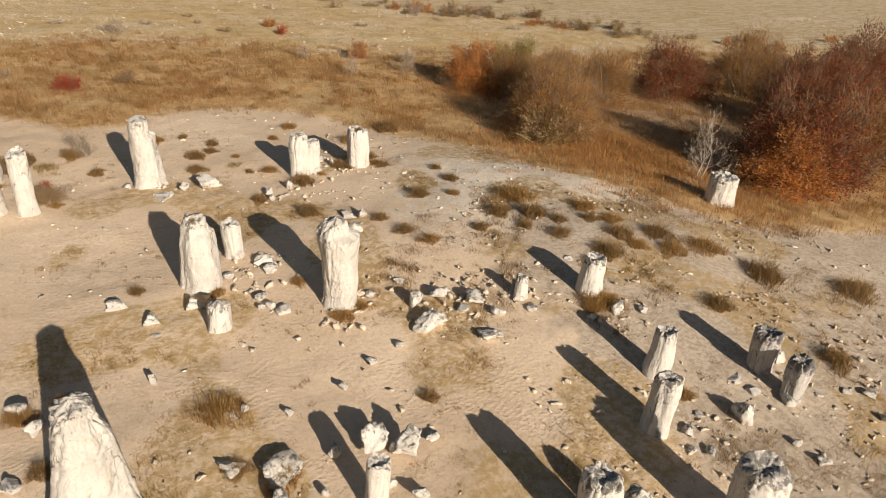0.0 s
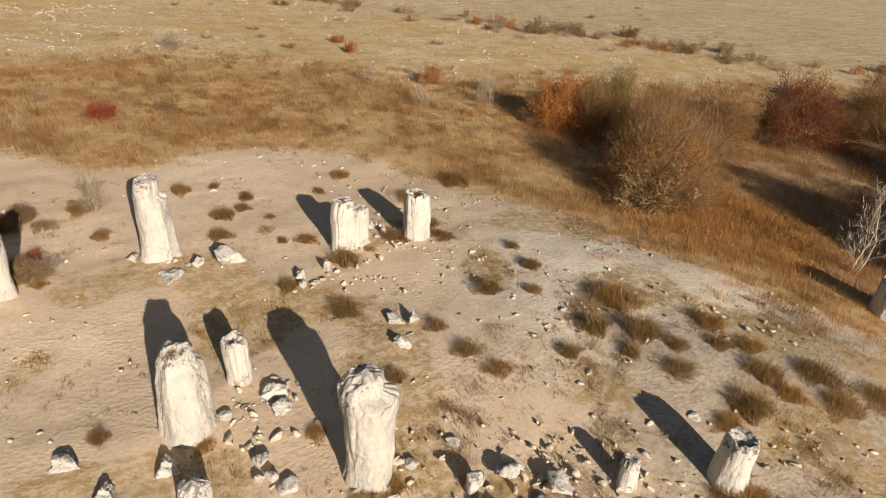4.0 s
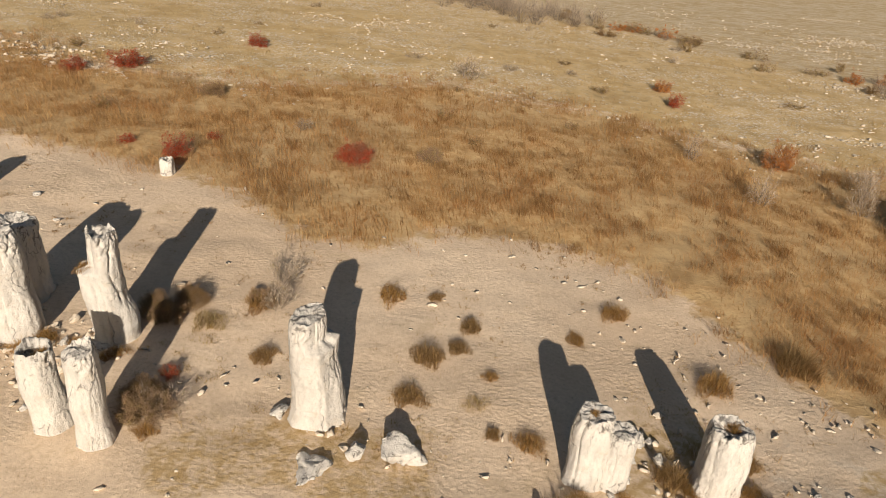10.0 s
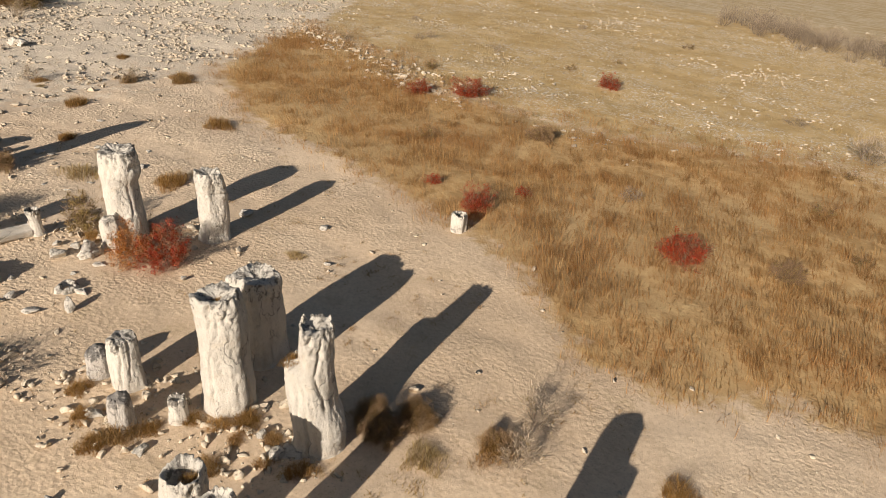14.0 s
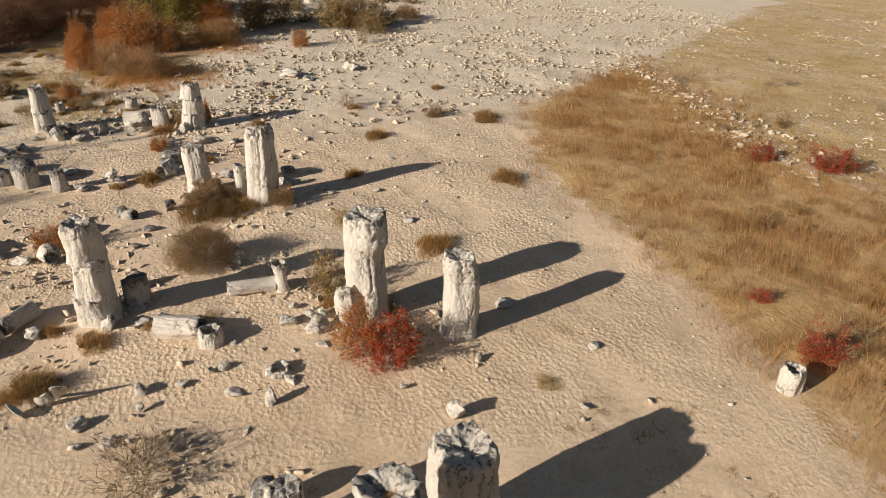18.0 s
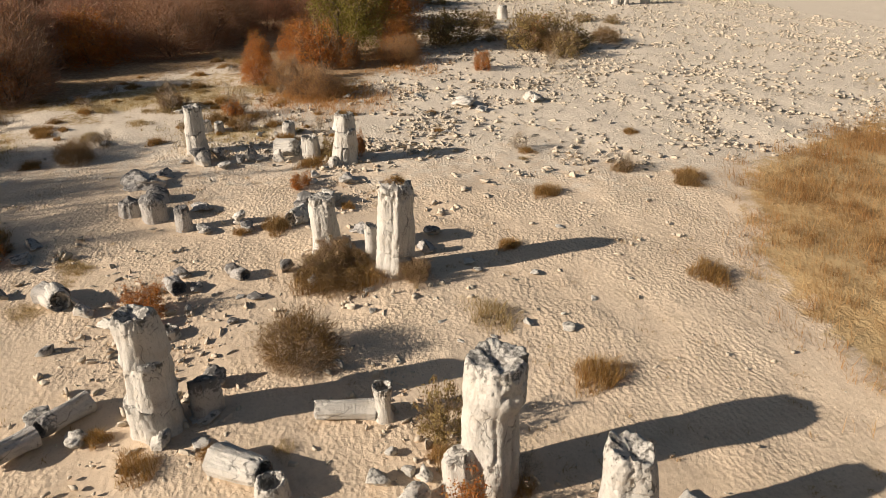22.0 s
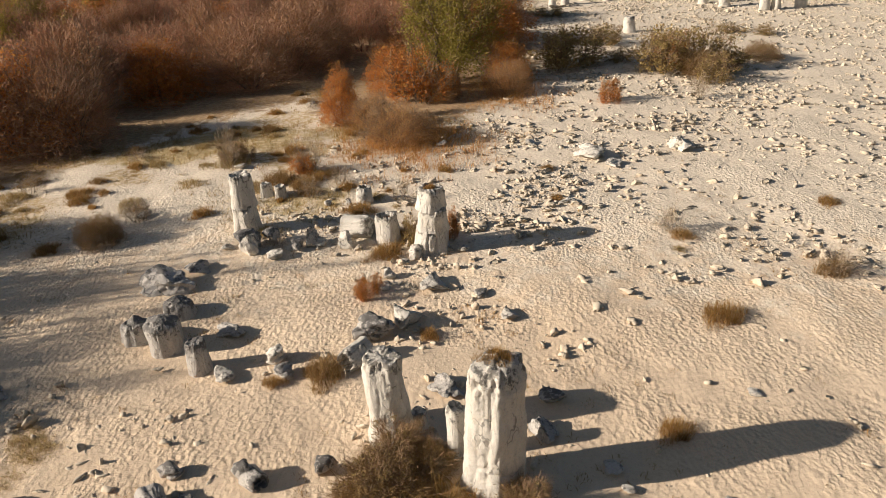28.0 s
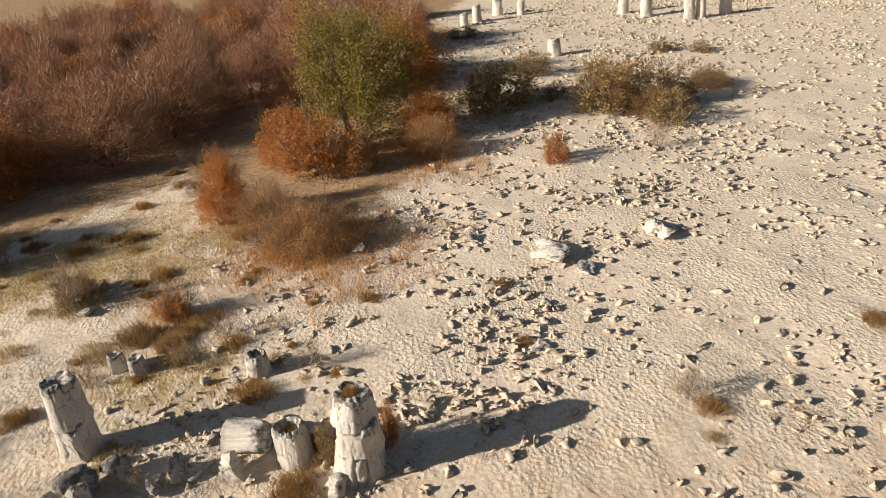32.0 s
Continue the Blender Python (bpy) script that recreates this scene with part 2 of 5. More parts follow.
TUFT_BROWN = make_leafy("brown_tussock_blades", (0.37, 0.235, 0.095), (0.27, 0.165, 0.068), (0.49, 0.33, 0.145))
TUFT_GOLD = make_leafy("golden_tussock_blades", (0.46, 0.27, 0.085), (0.32, 0.18, 0.06), (0.54, 0.36, 0.14))
LEAF_RED = make_leafy("crimson_leaves", (0.60, 0.07, 0.03), (0.36, 0.05, 0.025), (0.56, 0.18, 0.05))
LEAF_ORANGE = make_leafy("orange_leaves", (0.60, 0.25, 0.06), (0.47, 0.165, 0.045), (0.64, 0.36, 0.09))
LEAF_RUST = make_leafy("rust_brown_leaves", (0.50, 0.27, 0.125), (0.39, 0.19, 0.095), (0.56, 0.35, 0.155))
LEAF_MAROON = make_leafy("maroon_leaves", (0.54, 0.27, 0.16), (0.43, 0.20, 0.125), (0.60, 0.37, 0.18))
LEAF_GOLD = make_leafy("golden_brown_leaves", (0.54, 0.27, 0.065), (0.38, 0.16, 0.04), (0.60, 0.37, 0.09))
LEAF_TAWNY = make_leafy("tawny_leaves", (0.56, 0.31, 0.12), (0.44, 0.22, 0.085), (0.62, 0.40, 0.16))
LEAF_DEEP = make_leafy("deep_maroon_leaves", (0.33, 0.095, 0.04), (0.21, 0.055, 0.03), (0.48, 0.22, 0.055))
LEAF_RUSSET = make_leafy("russet_leaves", (0.32, 0.205, 0.08), (0.22, 0.13, 0.052), (0.42, 0.28, 0.11))
LEAF_GREEN = make_leafy("yellowing_green_leaves", (0.37, 0.305, 0.065), (0.26, 0.22, 0.05), (0.50, 0.39, 0.09))
LEAF_OLIVE = make_leafy("olive_brown_leaves", (0.42, 0.31, 0.12), (0.29, 0.205, 0.08), (0.54, 0.40, 0.17))
TWIG_BROWN = make_leafy("brown_twigs", (0.31, 0.20, 0.11), (0.22, 0.135, 0.075), (0.39, 0.27, 0.155), 0.85, False)
TWIG_GREY = make_leafy("grey_twigs", (0.46, 0.37, 0.27), (0.34, 0.265, 0.19), (0.56, 0.46, 0.34), 0.85, False)
TWIG_WOOD = make_leafy("ruddy_twigs", (0.44, 0.27, 0.17), (0.33, 0.19, 0.12), (0.52, 0.35, 0.23), 0.85, False)
TWIG_MID = make_leafy("umber_twigs", (0.22, 0.125, 0.06), (0.14, 0.08, 0.04), (0.32, 0.20, 0.095), 0.85, False)
TWIG_DARK = make_leafy("dark_twigs", (0.20, 0.12, 0.065), (0.13, 0.08, 0.05), (0.28, 0.19, 0.10), 0.85, False)
BARK_PALE = make_bark("pale_grey_bark", (0.42, 0.36, 0.28), (0.55, 0.48, 0.38))
BARK_MID = make_bark("weathered_brown_bark", (0.18, 0.13, 0.085), (0.30, 0.23, 0.16))
BARK = make_bark("grey_brown_bark", (0.13, 0.095, 0.065), (0.22, 0.17, 0.12))


# ---------------------------------------------------------------- helpers for building
def mesh_of(name, verts, faces, material, smooth=False):
    me = bpy.data.meshes.new(name)
    verts = np.asarray(verts, dtype=np.float32)
    if isinstance(faces, np.ndarray):
        n, k = faces.shape
        me.vertices.add(len(verts))
        me.vertices.foreach_set("co", verts.ravel())
        me.loops.add(n * k)
        me.loops.foreach_set("vertex_index", faces.astype(np.int32).ravel())
        me.polygons.add(n)
        me.polygons.foreach_set("loop_start", np.arange(0, n * k, k, dtype=np.int32))
        me.update(calc_edges=True)
        me.validate()
    else:
        me.from_pydata(verts.tolist(), [], faces)
    if smooth:
        me.polygons.foreach_set("use_smooth", [True] * len(me.polygons))
    me.materials.append(material)
    return me


def add_float(me, name, values):
    me.attributes.new(name, "FLOAT", "POINT").data.foreach_set("value", np.asarray(values, dtype=np.float32))


def part_of(parent, name, me, label="", at=None):
    ob = new(name, me)
    ob.parent = parent
    if at is not None:
        ob.matrix_basis = at
    return tagged(ob, label)


# ---------------------------------------------------------------- the lie of the land
LAND = [-1.107, -0.582, -0.16, -0.622, -0.179, -0.306, 1.375, -0.099]


def land(x, y):
    x, y = np.asarray(x, dtype=float), np.asarray(y, dtype=float)
    a, b = np.tanh((x + 10) / 45), np.tanh((y - 40) / 35)
    knoll = np.exp(-((x - 22) ** 2 + (y - 24) ** 2) / 150)
    hollow = np.exp(-((x - 34) ** 2 + (y - 36) ** 2) / 120)
    return (LAND[0] + LAND[1] * a + LAND[2] * b + LAND[3] * a * a + LAND[4] * a * b + LAND[5] * b * b
            + LAND[6] * knoll + LAND[7] * hollow)


def ground_at(x, y):
    return float(land(x, y))


# the northern edge of the bare sand, west to east
SAND_EDGE = [(-60, 120), (-43, 80), (-36, 64.2), (-25.5, 57.6), (-18.6, 56.5), (-11.3, 54.6), (-6.8, 53.2), (-2.6, 51), (1, 47.7), (4, 48), (7, 50), (12, 49.8),
             (16, 48), (18.2, 43.6), (20.7, 39.6), (24.2, 35.6), (24.8, 30.5), (27, 26), (30.3, 20.6), (39, 17.5), (75, 8), (150, -30)]
# the scrub line that bounds the far field
HEDGE = [(-12, 124), (0, 117), (20, 109), (41, 92), (54, 84), (62, 78), (70, 66), (95, 52)]
# where the straw meadow gives way to pale stony pasture
MEADOW_END = [(-60, 100), (-41, 81), (-30, 77), (-20, 71), (-8, 71), (5, 76), (18, 72), (29, 66), (42, 62), (64, 58), (150, 45)]
# the edge of the wood in the west; the wood lies south and west of it
WOOD_EDGE = [(-150, 78), (-112, 60), (-94, 57.5), (-75, 55.5), (-66, 51.5), (-60.5, 46), (-54.5, 44), (-56, 40.5), (-61, 38), (-70, 36), (-64, 29), (-58, 24), (-50, 17), (-44, 8), (-40, -40)]


def above(line, x, y):
    """How far (x, y) lies north of a line that runs from west to east."""
    px, py = np.array(line, dtype=float).T
    return np.asarray(y) - np.interp(x, px, py)


def beside(line, x, y):
    """Signed distance to a line, positive on its left hand."""
    x, y = np.atleast_1d(np.asarray(x, dtype=float)), np.atleast_1d(np.asarray(y, dtype=float))
    best = np.full(x.shape, 1e9)
    sign = np.ones(x.shape)
    for (ax, ay), (bx, by) in zip(line[:-1], line[1:]):
        dx, dy = bx - ax, by - ay
        u = np.clip(((x - ax) * dx + (y - ay) * dy) / (dx * dx + dy * dy), 0, 1)
        ex, ey = x - ax - u * dx, y - ay - u * dy
        d = np.hypot(ex, ey)
        near = d < best - 1e-9
        best = np.where(near, d, best)
        sign = np.where(near, np.sign(dx * (y - ay) - dy * (x - ax)), sign)
    return best * sign


def in_wood(x, y):
    """Distance inside the wood's edge, negative outside."""
    x, y = np.atleast_1d(np.asarray(x, dtype=float)), np.atleast_1d(np.asarray(y, dtype=float))
    ring = WOOD_EDGE + [(-400, -40), (-400, 150)]
    inside = np.zeros(x.shape, dtype=bool)
    for (ax, ay), (bx, by) in zip(ring, ring[1:] + ring[:1]):
        cross = (ay > y) != (by > y)
        inside ^= cross & (x < (bx - ax) * (y - ay) / ((by - ay) or 1e-9) + ax)
    return np.where(inside, 1, -1) * np.abs(beside(WOOD_EDGE, x, y))


def soft(v, width):
    return np.clip(0.5 + v / width, 0, 1)


def patchy(x, y, scale, seed, lo=0.0, hi=0.35):
    v = np.array([noise.noise((a * scale, b * scale, seed)) for a, b in zip(x, y)])
    return np.clip((v - lo) / (hi - lo), 0, 1)


def weedy(x, y):
    """Where thin grass grows through the sand."""
    east = soft(x + 3, 5.0) * soft(34 - x, 5.0) * soft(y - 3, 5.0) * soft(38 - y, 6.0)
    verge = np.clip(1 - np.abs(in_wood(x, y) + 4) / 9, 0, 1) * soft(44 - y, 6.0)
    return patchy(x, y, 0.24, 29, -0.08, 0.28) * np.maximum(east, verge)


def verge_grass(x, y):
    """Rough turf between the sand and the western wood."""
    d = in_wood(x, y)
    return soft(d + 10, 10.0) * soft(43 - y + 0.35 * np.maximum(0, -x - 50), 8.0) * (0.18 + 0.76 * patchy(x, y, 0.16, 53, -0.15, 0.3)) * soft(y - 6, 6.0)


def build_ground():
    def spread(lo, hi, step, reach):
        mid = np.arange(lo, hi, step)
        out = [step]
        while sum(out) < reach:
            out.append(out[-1] * 1.16)
        far = np.cumsum(out)
        return np.concatenate([lo - far[::-1], mid, mid[-1] + far])

    xs, ys = spread(-62, 42, 0.36, 900), spread(6, 76, 0.36, 900)
    gx, gy = np.meshgrid(xs, ys)
    x, y = gx.ravel(), gy.ravel()
    z = land(x, y)
    near = np.exp(-(np.maximum(0, np.hypot(x + 10, y - 40) - 70) / 40) ** 2)
    rough = np.array([noise.noise((a * 0.22, b * 0.22, 0)) * 0.14 + noise.noise((a * 0.9, b * 0.9, 5)) * 0.05 + noise.noise((a * 2.1, b * 2.1, 9)) * 0.02
                      if n > 0.02 else 0.0 for a, b, n in zip(x, y, near)])
    z = z + rough * near
    w, h = len(xs), len(ys)
    i = np.arange(w * h).reshape(h, w)
    f = np.stack([i[:-1, :-1], i[:-1, 1:], i[1:, 1:], i[1:, :-1]], -1).reshape(-1, 4)
    me = mesh_of("ground", np.stack([x, y, z], -1), f, GROUND, True)
    edge = beside(SAND_EDGE, x, y)
    end = above(MEADOW_END, x, y)
    wood = in_wood(x, y)
    straw = soft(edge, 4.5) * soft(-end, 8.0)
    add_float(me, "straw", straw)
    add_float(me, "pale", soft(end, 8.0) * soft(edge, 6.0))
    add_float(me, "litter", np.maximum(soft(wood, 7.0), soft(4.5 - np.hypot((x - 42) / 3.2, (y - 34) / 2.6), 2.0)))
    add_float(me, "rusty", np.exp(-((x - 33) / 6.0) ** 2 - ((y - 32.0) / 6.5) ** 2) * soft(edge, 3.0))
    add_float(me, "weedy", weedy(x, y))
    add_float(me, "shale", soft(x - 15.5, 9.0) * soft(24 - y + 0.15 * (x - 16), 10.0) * soft(-edge, 4.0))
    add_float(me, "fallow", soft(above(HEDGE, x, y) - 3, 12.0) * soft(x + 30, 30.0))
    add_float(me, "verge", verge_grass(x, y))
    add_float(me, "trod", 0.36 + 0.64 * soft(-(x + 15), 16.0))
    add_float(me, "stony", np.maximum(soft(-40 - x + 0.25 * (y - 45), 30.0), 0.8 * np.exp(-((x - 22.5) ** 2 + (y - 28) ** 2) / 110)))
    ob = new("ground", me)
    return tagged(ob, "pale trodden sand running into dry straw-coloured grassland", "ground", kind="structure")


build_ground()


# ---------------------------------------------------------------- stone columns
def column_mesh(name, h, r, seed, material, top="crater", lean=(0.0, 0.0), waist=0.0, taper=0.12, flutes=1.0, oval=1.0, cracks=(), sink=0.35, segs=96, notch=None, head=0.0, pits=1.0):
    """An eroded limestone column: fluted sides, ledges, cracks that run round it and a broken top. notch: (turn, from height, depth) takes a shoulder away."""
    rnd = random.Random(seed)
    off = seed * 7.31
    n = max(10, int((h + sink) / 0.055))
    verts, crown = [], []
    spin = rnd.uniform(0, 6.28)
    planes = [(rnd.uniform(0, 6.28), rnd.uniform(0.90, 1.02), rnd.uniform(-0.35, 0.35)) for _ in range(7)]
    splits = [(rnd.uniform(0, 6.28), rnd.uniform(-0.3, 0.5) * h, rnd.uniform(0.55, 1.1) * h, rnd.uniform(0.06, 0.15)) for _ in range(3)]

    def skin(a, z, scale=1.0):
        c, s = math.cos(a), math.sin(a)
        u = z / h
        p = Vector((c * 1.2 + off, s * 1.2, z * 0.42 / max(r, 0.4)))
        big = noise.noise(p) * 0.14 + noise.noise((c * 0.7, s * 0.7 + off, z * 1.1)) * 0.07
        u2 = max(0.0, min(1.0, (u - 0.66) / 0.1))
        big += head * u2 * (0.6 + 0.7 * noise.noise((c * 0.9 + off, s * 0.9, 2.2)))
        flat = 1.04
        for turn, d, twist in planes:
            k = math.cos(a - turn - twist * u)
            if k > 0.3:
                flat = min(flat, d / k)
        rib = 1 - abs(noise.noise((c * 2.6 + off, s * 2.6, z * 0.30))) * 2
        rib2 = 1 - abs(noise.noise((c * 5.2, s * 5.2 + off, z * 0.55))) * 2
        cut = -(max(0.0, rib) ** 22 * 0.05 + max(0.0, rib2) ** 16 * 0.03) * flutes + 0.01
        small = (noise.noise((c * 3.5 + off, s * 3.5, z * 1.6)) * 0.03 + noise.noise((c * 9, s * 9 + off, z * 7.0)) * 0.03
                 + noise.noise((c * 20, s * 20 + off, z * 14.0)) * 0.028)
        ledge = -0.10 * max(0.0, noise.noise((off, c * 0.5, z * 1.6)) - 0.1)
        base = taper * (0.55 - u) - waist * math.sin(math.pi * min(1, max(0, u))) + 0.09 * max(0.0, 1 - z / 0.45) ** 2
        q = flat + base + big + cut + small + ledge
        for turn, low, high, deep in splits:
            bend = turn + 0.25 * noise.noise((off, turn, z * 0.9)) + 0.05 * noise.noise((off, turn, z * 5))
            d = abs((a - bend + math.pi) % (2 * math.pi) - math.pi)
            if d < 0.2 and low < z < high:
                q -= deep * math.exp(-(d / 0.045) ** 2) * min(1.0, (z - low) / 0.2, (high - z) / 0.2)
        worn = max(0.0, min(1.0, (u - 0.76) / 0.16))
        q -= (0.55 * max(0.0, noise.noise((c * 3.4 + off, s * 3.4, z * 3.6)) - 0.2) + 0.25 * max(0.0, noise.noise((c * 7 + off, s * 7, z * 8)) - 0.15)) * worn * pits
        for zc, tilt, depth in cracks:
            d = abs(z - zc - tilt * math.sin(a + spin) - 0.04 * noise.noise((c * 2, s * 2, zc + off)))
            q -= depth * math.exp(-(d / 0.028) ** 2)
        if notch:
            turn, start, deep = notch
            side = math.cos(a - turn)
            edge = start + 0.12 * noise.noise((c * 3, s * 3, off))
            if z > edge and side > 0.05:
                q *= 1.0 - deep * min(1.0, (z - edge) / 0.12) * min(1.0, side * 2.2)
        q *= 1.0 - (0.42 if top == "dome" else 0.16) * max(0.0, (u - 0.86) / 0.14) ** 2 * (0.6 + 0.8 * noise.noise((c * 1.1, s * 1.1 + off, 6.0)))
        q *= scale * r
        rise = z / h
        wx, wy = noise.noise((off, 1.5, z * 0.5)) * 0.16 * r, noise.noise((off, 7.5, z * 0.5)) * 0.16 * r
        return (q * c + lean[0] * z + wx, q * oval * s + lean[1] * z + wy, z)

    def rim(a):
        c, s = math.cos(a), math.sin(a)
        jag = noise.noise((c * 1.1 + off, s * 1.1, 3.3)) * 0.65 + noise.noise((c * 3.0 + off, s * 3.0, 8.1)) * 0.28 + noise.noise((c * 7 + off, s * 7, 2.1)) * 0.12
        amount = {"crater": 0.13, "flat": 0.06, "jag": 0.24, "dome": 0.06, "slant": 0.06, "hollow": 0.10}[top] * min(1.0, r + 0.25)
        extra = 0.42 * r * math.cos(a - spin) if top == "slant" else 0.0
        return jag * amount * 2 + extra

    angles = [2 * math.pi * k / segs for k in range(segs)]
    for i in range(n + 1):
        u = i / n
        for a in angles:
            z = -sink + (h + sink) * u
            z += rim(a) * max(0.0, (u - 0.72) / 0.28)
            verts.append(skin(a, z))
            crown.append(max(0.0, min(1.0, (z - h + 0.55) / 0.5)))
    depth = {"crater": 0.22, "flat": 0.04, "jag": 0.18, "dome": -0.24, "slant": 0.03, "hollow": 0.55}[top]
    ends = [skin(a, h) for a in angles]
    middle = (sum(p[0] for p in ends) / segs, sum(p[1] for p in ends) / segs)
    rings = (0.95, 0.86, 0.74, 0.6, 0.45, 0.3, 0.15)
    for k, s in enumerate(rings):
        for a in angles:
            z = h + rim(a) * max(0.0, (s - 0.6) / 0.4)
            x, y, _ = skin(a, h + rim(a), 1.0)
            even = min(1.0, (1 - s) * 3.2)
            x, y = x + (middle[0] + r * 0.85 * math.cos(a) - x) * even, y + (middle[1] + r * 0.85 * math.sin(a) * oval - y) * even
            lx, ly = middle
            px, py = lx + (x - lx) * s, ly + (y - ly) * s
            lump = noise.noise((px * 2.3 + off, py * 2.3, 4.0)) + 0.7 * noise.noise((px * 5.5, py * 5.5 + off, 1.0)) + 0.45 * noise.noise((px * 12, py * 12 + off, 1.0))
            bowl = min(1.0, max(0.0, (1 - s) - 0.12) * 3.2) if top == "hollow" else (1 - s) ** 1.6
            fall = depth * bowl * (0.6 + r * 0.6) + 0.17 * min(r, 0.7) * lump * min(1.0, (1 - s) * 4)
            verts.append((lx + (x - lx) * s, ly + (y - ly) * s, z - fall))
            crown.append(1.0)
    verts.append((middle[0], middle[1], h - depth * (0.6 + r * 0.6)))
    crown.append(1.0)
    faces = []
    for i in range(n + len(rings)):
        for k in range(segs):
            a, b = i * segs + k, i * segs + (k + 1) % segs
            faces.append((a, b, b + segs, a + segs))
    last = (n + len(rings)) * segs
    for k in range(segs):
        faces.append((last + k, last + (k + 1) % segs, last + segs))
    me = mesh_of(name, verts, faces, material, True)
    add_float(me, "crown", crown)
    return me


def column(x, y, h, w, seed, label, material=None, yaw=0.0, group="standing stones", name="standing_stone", **shape):
    me = column_mesh(name, h - 0.30 * w, w * 0.50, seed, material or LIME, **shape)
    ob = new(name, me)
    ob.matrix_basis = pose(x, y, ground_at(x, y) - 0.02, 0, 0, yaw)
    return tagged(ob, label, "standing stone", group)


def stacked(x, y, seed, label, drums, material):
    """A column broken into drums that still stand on one another. drums: (height, width, shift) from the foot up."""
    thing = new("standing_stone")
    thing.matrix_basis = pose(x, y, ground_at(x, y) - 0.02)
    z = 0.0
    for k, (h, w, shift) in enumerate(drums):
        last = k == len(drums) - 1
        me = column_mesh("drum", h, w / 2, seed + k, material, top="crater" if last else "flat", sink=0.35 if k == 0 else 0.06, taper=0.10, flutes=1.2)
        part_of(thing, "drum", me, at=pose(shift, shift * 0.5, z, 0, 2.0 * (k % 2), 40 * k))
        z += h - 0.02
    return tagged(thing, label, "standing stone", "standing stones")


def log_stone(x, y, length, dia, yaw, seed, label, material=None, pitch=84, hollow=True):
    """A toppled column lying on the sand."""
    me = column_mesh("fallen_stone", length, dia / 2, seed, material or LIME_ROUGH, top="hollow" if hollow else "flat", sink=0.05, taper=0.05)
    ob = new("fallen_stone", me)
    ob.matrix_basis = pose(x, y, ground_at(x, y) + dia * 0.30, pitch, 0, yaw)
    return tagged(ob, label, "fallen stone", "fallen stones")


# ---------------------------------------------------------------- boulders and stones
def rock_mesh(seed, material, detail=3, rugged=1.0, smooth=True, facets=9):
    """A broken limestone block: split faces, pitted and furrowed skin."""
    rnd = random.Random(1000 + seed)
    bm = bmesh.new()
    bmesh.ops.create_icosphere(bm, subdivisions=detail, radius=0.5)
    cuts = [(Vector((rnd.gauss(0, 1), rnd.gauss(0, 1), rnd.gauss(0, 0.8))).normalized(), rnd.uniform(0.15, 0.33)) for _ in range(facets)]
    for v in bm.verts:
        p = v.co.copy()
        for nrm, d in cuts:
            over = p.dot(nrm) - d
            if over > 0:
                p -= nrm * over * 0.97
        q = p * 2.2 + Vector((seed * 3.1, 0, 0))
        furrow = (1 - abs(noise.noise(q * 2.1)) * 2) ** 3
        bed = noise.noise((q.x * 0.6, q.y * 0.6, q.z * 4.5 + seed))
        pit = max(0.0, noise.noise(q * 3.6 + Vector((7, 3, 1))) - 0.18)
        p += p.normalized() * (noise.noise(q) * 0.16 - 0.07 * furrow * rugged + 0.05 * bed * rugged - 0.18 * pit * rugged
                               + noise.noise(q * 4.2) * 0.055 * rugged + noise.noise(q * 8.5) * 0.04 * rugged)
        v.co = p
    reach = [max(abs(v.co[k]) for v in bm.verts) for k in range(3)]
    for v in bm.verts:
        v.co = Vector([v.co[k] * (0.5 / reach[k]) for k in range(3)])
    for e in bm.edges:
        e.smooth = len(e.link_faces) < 2 or e.calc_face_angle() < 0.45
    me = bpy.data.meshes.new("boulder")
    bm.to_mesh(me)
    bm.free()
    me.polygons.foreach_set("use_smooth", [smooth] * len(me.polygons))
    me.materials.append(material)
    add_float(me, "crown", [max(0.0, min(1.0, v.co.z * 2.5)) for v in me.vertices])
    return me


BOULDERS = {(LIME_ROUGH, False): [rock_mesh(k, LIME_ROUGH, 3, 0.75) for k in range(9)], (LIME_ROUGH, True): [rock_mesh(10 + k, LIME_ROUGH, 4, 0.85, True, 8) for k in range(7)],
            (LIME_GREY, False): [rock_mesh(20 + k, LIME_GREY, 3, 0.85, True, 7) for k in range(7)], (LIME_GREY, True): [rock_mesh(30 + k, LIME_GREY, 4, 0.9, True, 6) for k in range(7)],
            (LIME, False): [rock_mesh(40 + k, LIME, 3, 0.8) for k in range(4)], (LIME, True): [rock_mesh(50 + k, LIME, 4, 0.8) for k in range(4)]}


def boulder(x, y, w, h, seed, material, label, group="boulders on the sand", stretch=1.0, yaw=None, tilt=0.0):
    rnd = random.Random(seed)
    h = max(0.42 * w, h - 0.42 * w)
    ob = new("boulder", rnd.choice(BOULDERS[material, w > 0.7]))
    ob.matrix_basis = pose(x, y, ground_at(x, y) + h * 0.26, tilt, 0, rnd.uniform(0, 360) if yaw is None else yaw) @ Matrix.Diagonal((w * 1.12 * stretch, w * 1.0, h * 1.2, 1))
    return tagged(ob, label, "boulder", group)


